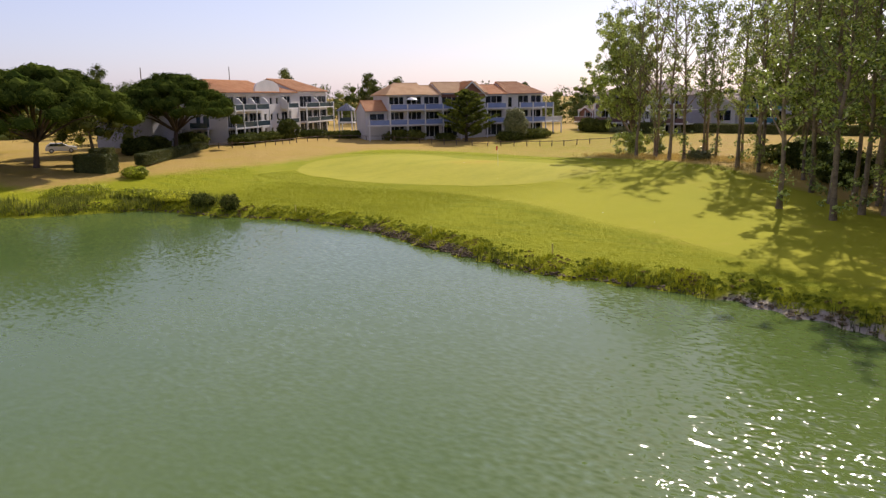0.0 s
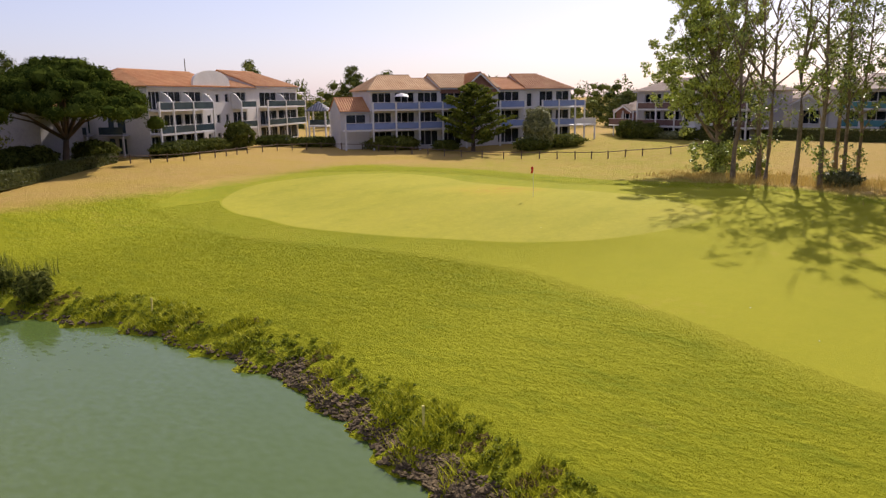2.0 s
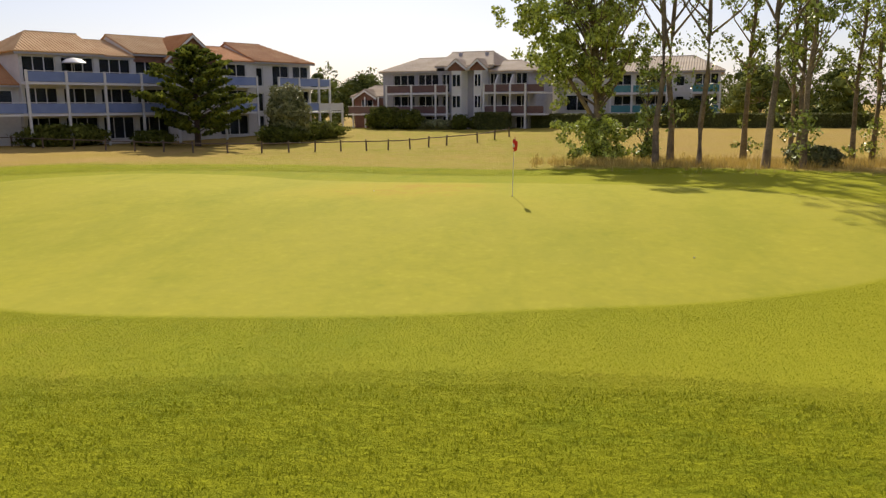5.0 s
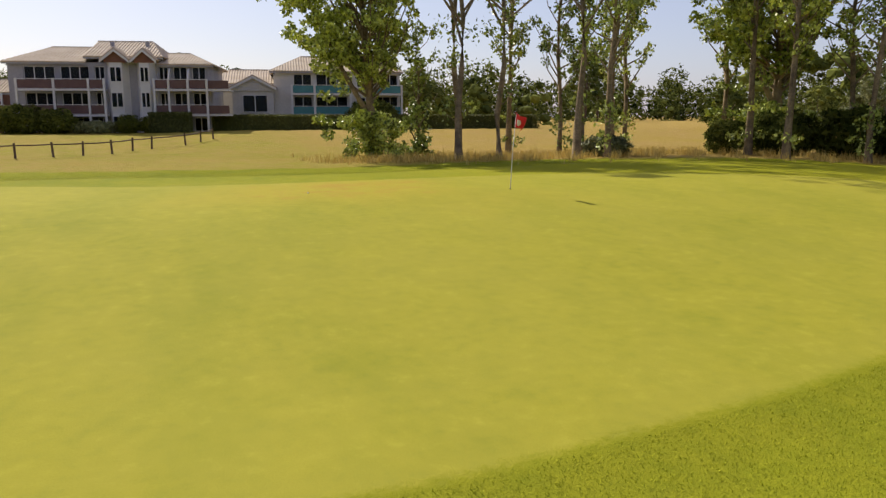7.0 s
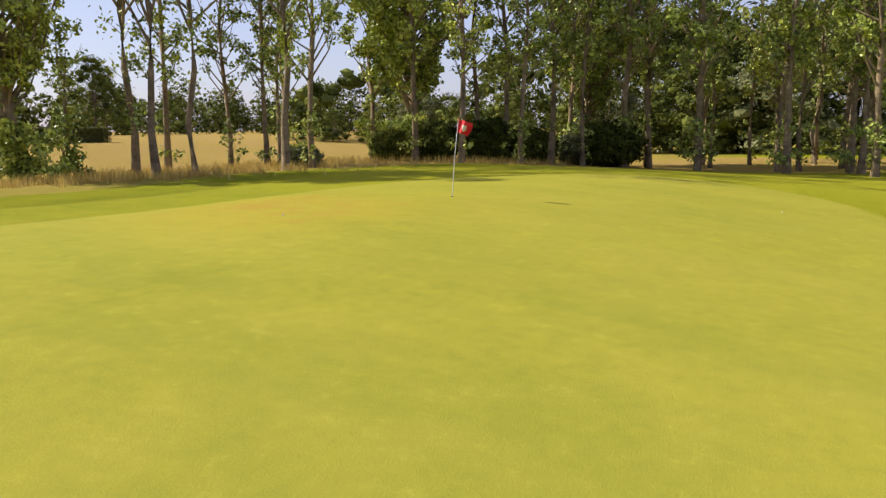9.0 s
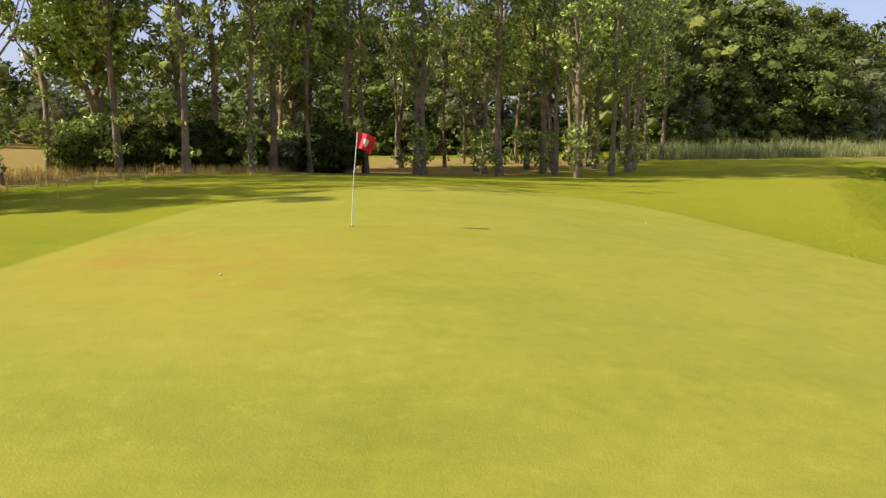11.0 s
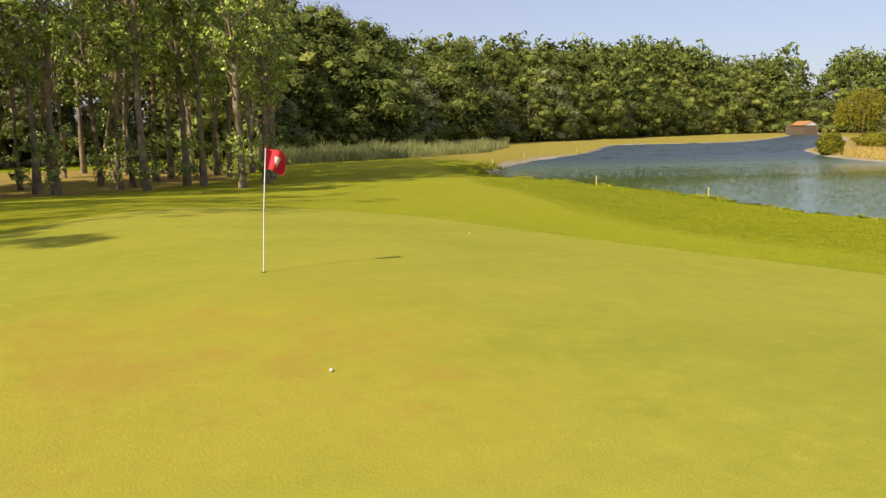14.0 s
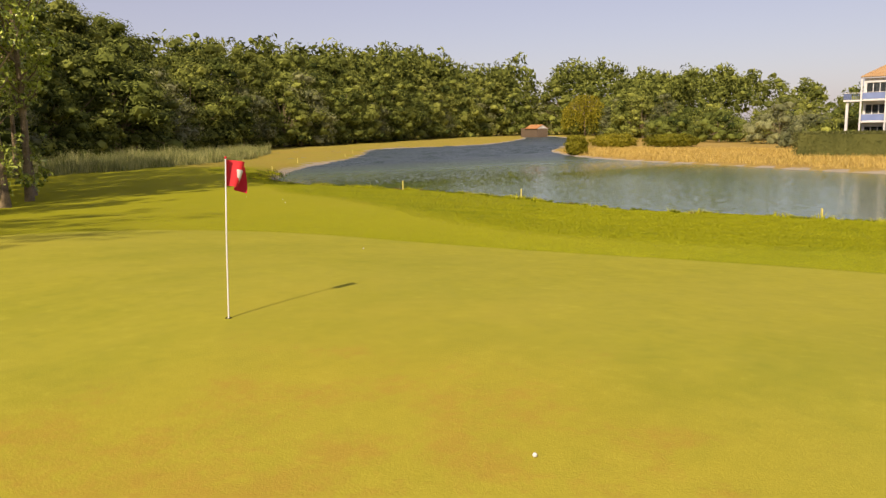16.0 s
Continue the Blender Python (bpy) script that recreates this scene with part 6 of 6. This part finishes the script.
# ---- grasses, reeds and stones ----


def blades(name, xy, heights, mat, r, width=0.012, spread=0.5, label="", category=""):
    """Many single grass blades, each a thin bent triangle, in one mesh."""
    n = len(xy)
    z = look_up(GRID_Z, xy[:, 0], xy[:, 1]) - 0.01
    a, lean = r.uniform(0, 6.283, n), r.uniform(0.1, spread, n)
    hx, hy = np.cos(a), np.sin(a)
    w = width * r.uniform(0.6, 1.4, n) * (0.6 + heights / heights.mean() * 0.4)
    base = np.stack([xy[:, 0], xy[:, 1], z], 1)
    side = np.stack([-hy * w, hx * w, np.zeros(n)], 1)
    tip = base + np.stack([hx * lean * heights, hy * lean * heights, heights], 1)
    v = np.stack([base - side, base + side, tip], 1).reshape(-1, 3)
    me = bpy.data.meshes.new(name)
    me.from_pydata(v.tolist(), [], np.arange(3 * n).reshape(n, 3).tolist())
    me.materials.append(mat)
    return tagged(new(name, me), label, category, kind="stuff")


def strew(r, n, x0, x1, y0, y1, keep):
    """Random places in a rectangle, kept where keep(x, y) is true, in loose clumps."""
    p = np.stack([r.uniform(x0, x1, n), r.uniform(y0, y1, n)], 1)
    return p[keep(p[:, 0], p[:, 1])]


r = np.random.default_rng(77)


def in_rough(x, y):
    return (signed(x, y, SHORT) < 0) & (inland(x, y) > 1.5)


p = strew(r, 260000, -20, 14, -34, -18, in_rough)
p = p[r.uniform(0, 1, len(p)) < smooth01(14, 5, p[:, 0]) * smooth01(-20, -12, p[:, 0])]
blades("rough_grass", p, r.uniform(0.03, 0.07, len(p)), GREEN_BLADE, r, 0.008, 1.2, "shaggy green rough grass by the green", "grass")
p = strew(r, 90000, -34, 48, -42, -14, in_rough)
blades("rough_grass", p, r.uniform(0.03, 0.08, len(p)), GREEN_BLADE, r, 0.016, 1.2, "shaggy green rough grass above the lake bank", "grass")

p = strew(r, 720000, -27, 20, -25, -9, lambda x, y: (signed(x, y, SHORT) > -0.3) & (signed(x, y, GREEN) < -0.15))
p = p[r.uniform(0, 1, len(p)) < smooth01(20, 2, p[:, 0])]
blades("fringe_grass", p, r.uniform(0.016, 0.042, len(p)), FRINGE_BLADE, r, 0.0065, 1.1, "short mown fringe grass round the green", "grass")

lake_spots = [q for q in LAKE if -34 < q[0] < 60 and q[1] > -56]


def on_bank(x, y):
    d = inland(x, y)
    clump = np.sin(x * 1.3 + 0.7 * y) + np.sin(x * 0.37 + 2) + np.sin(x * 3.1 - y * 2.0) * 0.6
    return (d > 0.05) & (d < 2.3) & (clump > -0.2 + 0.25 * d)


p = strew(r, 520000, -34, 60, -56, -28, on_bank)
hh = r.uniform(0.08, 0.36, len(p)) * (0.6 + 0.5 * np.sin(p[:, 0] * 1.7) ** 2)
blades("bank_grass", p, hh, GREEN_BLADE, r, 0.02, 1.3, "tall green grass and weeds on the lake bank", "grass")
p = strew(r, 60000, -34, 60, -56, -28, lambda x, y: (np.abs(inland(x, y)) < 1.0) & (np.sin(x * 0.55 + 1) > 0.1) & ((x < -14) | (x > 18)) & (x > -40))
blades("sedge", p, r.uniform(0.2, 0.7, len(p)), SEDGE, r, 0.02, 0.35, "dark sedge standing along the waterline", "sedge")


def under_poplars(x, y):
    c = (np.exp(-(((x - 9) / 7) ** 2 + ((y - 25.5) / 5.5) ** 2)) + np.exp(-(((x - 20) / 8) ** 2 + ((y - 23) / 5) ** 2)) + 0.5 * np.exp(-(((x - 33) / 7) ** 2 + ((y - 13) / 7) ** 2)))
    return c + 0.35 * np.sin(x * 2.1) * np.sin(y * 1.7) > 0.35


p = strew(r, 45000, 0, 44, 8, 36, under_poplars)
blades("dry_grass", p, r.uniform(0.15, 0.65, len(p)), DRY_BLADE, r, 0.02, 0.7, "tall dry straw-coloured grass under the poplars", "grass")


REED_BED = smooth_loop([(69, -30), (72, -44), (79, -57), (97, -80), (126, -110), (134, -106), (109, -72), (93, -52), (85, -38), (80, -28)])


def reed_bed(x, y):
    return signed(x, y, REED_BED) + 1.2 * np.sin(x * 0.6) * np.sin(y * 0.5) > 0


p = strew(r, 190000, 60, 150, -115, -15, reed_bed)
clump = 0.55 + 0.25 * np.sin(p[:, 0] * 0.9 + 0.4 * p[:, 1]) + 0.25 * np.sin(p[:, 1] * 0.55 - 0.3 * p[:, 0]) + 0.12 * np.sin(p[:, 0] * 3.1) * np.sin(p[:, 1] * 2.7)
blades("reeds", p, np.maximum(0.4, 0.6 + 2.0 * clump) * r.uniform(0.5, 1.1, len(p)), REED, r, 0.035, 0.75, "pale green reed bed at the edge of the wood", "reeds")
p = strew(r, 70000, -40, 62, -150, -66, lambda x, y: inland(x, y) > 1.2)
blades("dry_grass", p, r.uniform(0.2, 0.7, len(p)), DRY_BLADE, r, 0.03, 1.2, "tall golden dry grass on the far bank", "grass")

# weeds on the bank: low mounds of small leaves
cen, size, dry_cen, dry_size = [], [], [], []
for k in range(2600):
    q = lake_spots[r.integers(0, len(lake_spots))]
    x, y = q[0] + r.uniform(-0.8, 0.8), q[1] + r.uniform(0.3, 3.0)
    d = float(inland(x, y))
    if d < 0.25 or d > r.uniform(1.0, 2.6) or (8 < x < 22 and d < 0.85):
        continue
    s0, n = r.uniform(0.08, 0.25), 34
    v = r.normal(size=(n, 3))
    v /= np.linalg.norm(v, axis=1)[:, None]
    v *= r.uniform(0.5, 1, (n, 1)) * np.array([s0, s0, s0 * r.uniform(0.45, 0.9)])
    v[:, 2] = np.abs(v[:, 2]) + 0.02
    brown = math.sin(x * 0.7 + 1) + math.sin(x * 2.3) + r.normal(0, 0.6) > 1.1
    (dry_cen if brown else cen).append(v + np.array([x, y, gz(x, y)]))
    (dry_size if brown else size).append(r.uniform(0.03, 0.07, n))
# reedy growth on the western shore
p2_ = strew(r, 60000, -60, -12, -62, -28, lambda x, y: (inland(x, y) > 0.1) & (inland(x, y) < 4.5) & (np.sin(x * 0.9) + np.sin(y * 1.1 + x * 0.4) > -0.5))
blades("shore_reeds", p2_, r.uniform(0.3, 1.1, len(p2_)), SHORE_REED, r, 0.03, 0.5, "lush green reeds on the lake shore", "reeds")
weeds = crown_part(np.concatenate(cen), np.concatenate(size), r, WEED_LEAF, None, name="bank_weeds")
tagged(crown_part(np.concatenate(dry_cen), np.concatenate(dry_size), r, BROWN_WEED, None, name="dry_weeds"), "withered brown weeds in mounds on the lake bank", "weeds", kind="stuff")
tagged(weeds, "leafy green weeds in mounds on the lake bank", "weeds", kind="stuff")

# stones on the north bank: the nearest as pieces, the rest joined
bank = tagged(new("stone_bank"), "loose dark brown stones along the waterline", "stones")
shapes = []
for k in range(6):
    bm = bmesh.new()
    bmesh.ops.create_icosphere(bm, subdivisions=1, radius=1)
    for v in bm.verts:
        v.co *= 1 + 0.8 * noise.noise(v.co * 1.6 + Vector((k * 5.0, 0, 0)))
        v.co.z *= 0.55
    me = bpy.data.meshes.new("stone")
    bm.to_mesh(me), bm.free()
    me.materials.append(STONE)
    shapes.append(me)
lake_xy = [q for q in LAKE if -22 < q[0] < 46 and q[1] > -46]


count = 0
rest_v, rest_f = [], []
for k in range(24000):
    q = lake_xy[r.integers(0, len(lake_xy))]
    x, y = q[0] + r.uniform(-1.2, 1.2), q[1] + r.uniform(-0.3, 2.2)
    d = float(inland(x, y))
    stony = 0.9 if 7 < x < 21 else 0.22
    if not -0.2 < d < 0.75 * stony + 0.12 or r.uniform() > stony:
        continue
    s = r.uniform(0.03, 0.095) * (1.25 if d < 0.5 else 0.9)
    m = pose(x, y, gz(x, y) + 0.3 * s, r.uniform(-25, 25), r.uniform(-25, 25), r.uniform(0, 360)) @ Matrix.Diagonal((s * r.uniform(0.8, 1.5), s, s * r.uniform(0.7, 1.1), 1))
    me = shapes[k % 6]
    if count < 300 and 6 < x < 22:
        o = new("stone", me)
        o.parent, o.matrix_basis = bank, m
        count += 1
    else:
        b = len(rest_v)
        rest_v += [tuple(m @ v.co) for v in me.vertices]
        rest_f += [tuple(b + i for i in p.vertices) for p in me.polygons]
tagged(mesh_part("rubble", rest_v, rest_f, STONE, bank), kind="stuff")
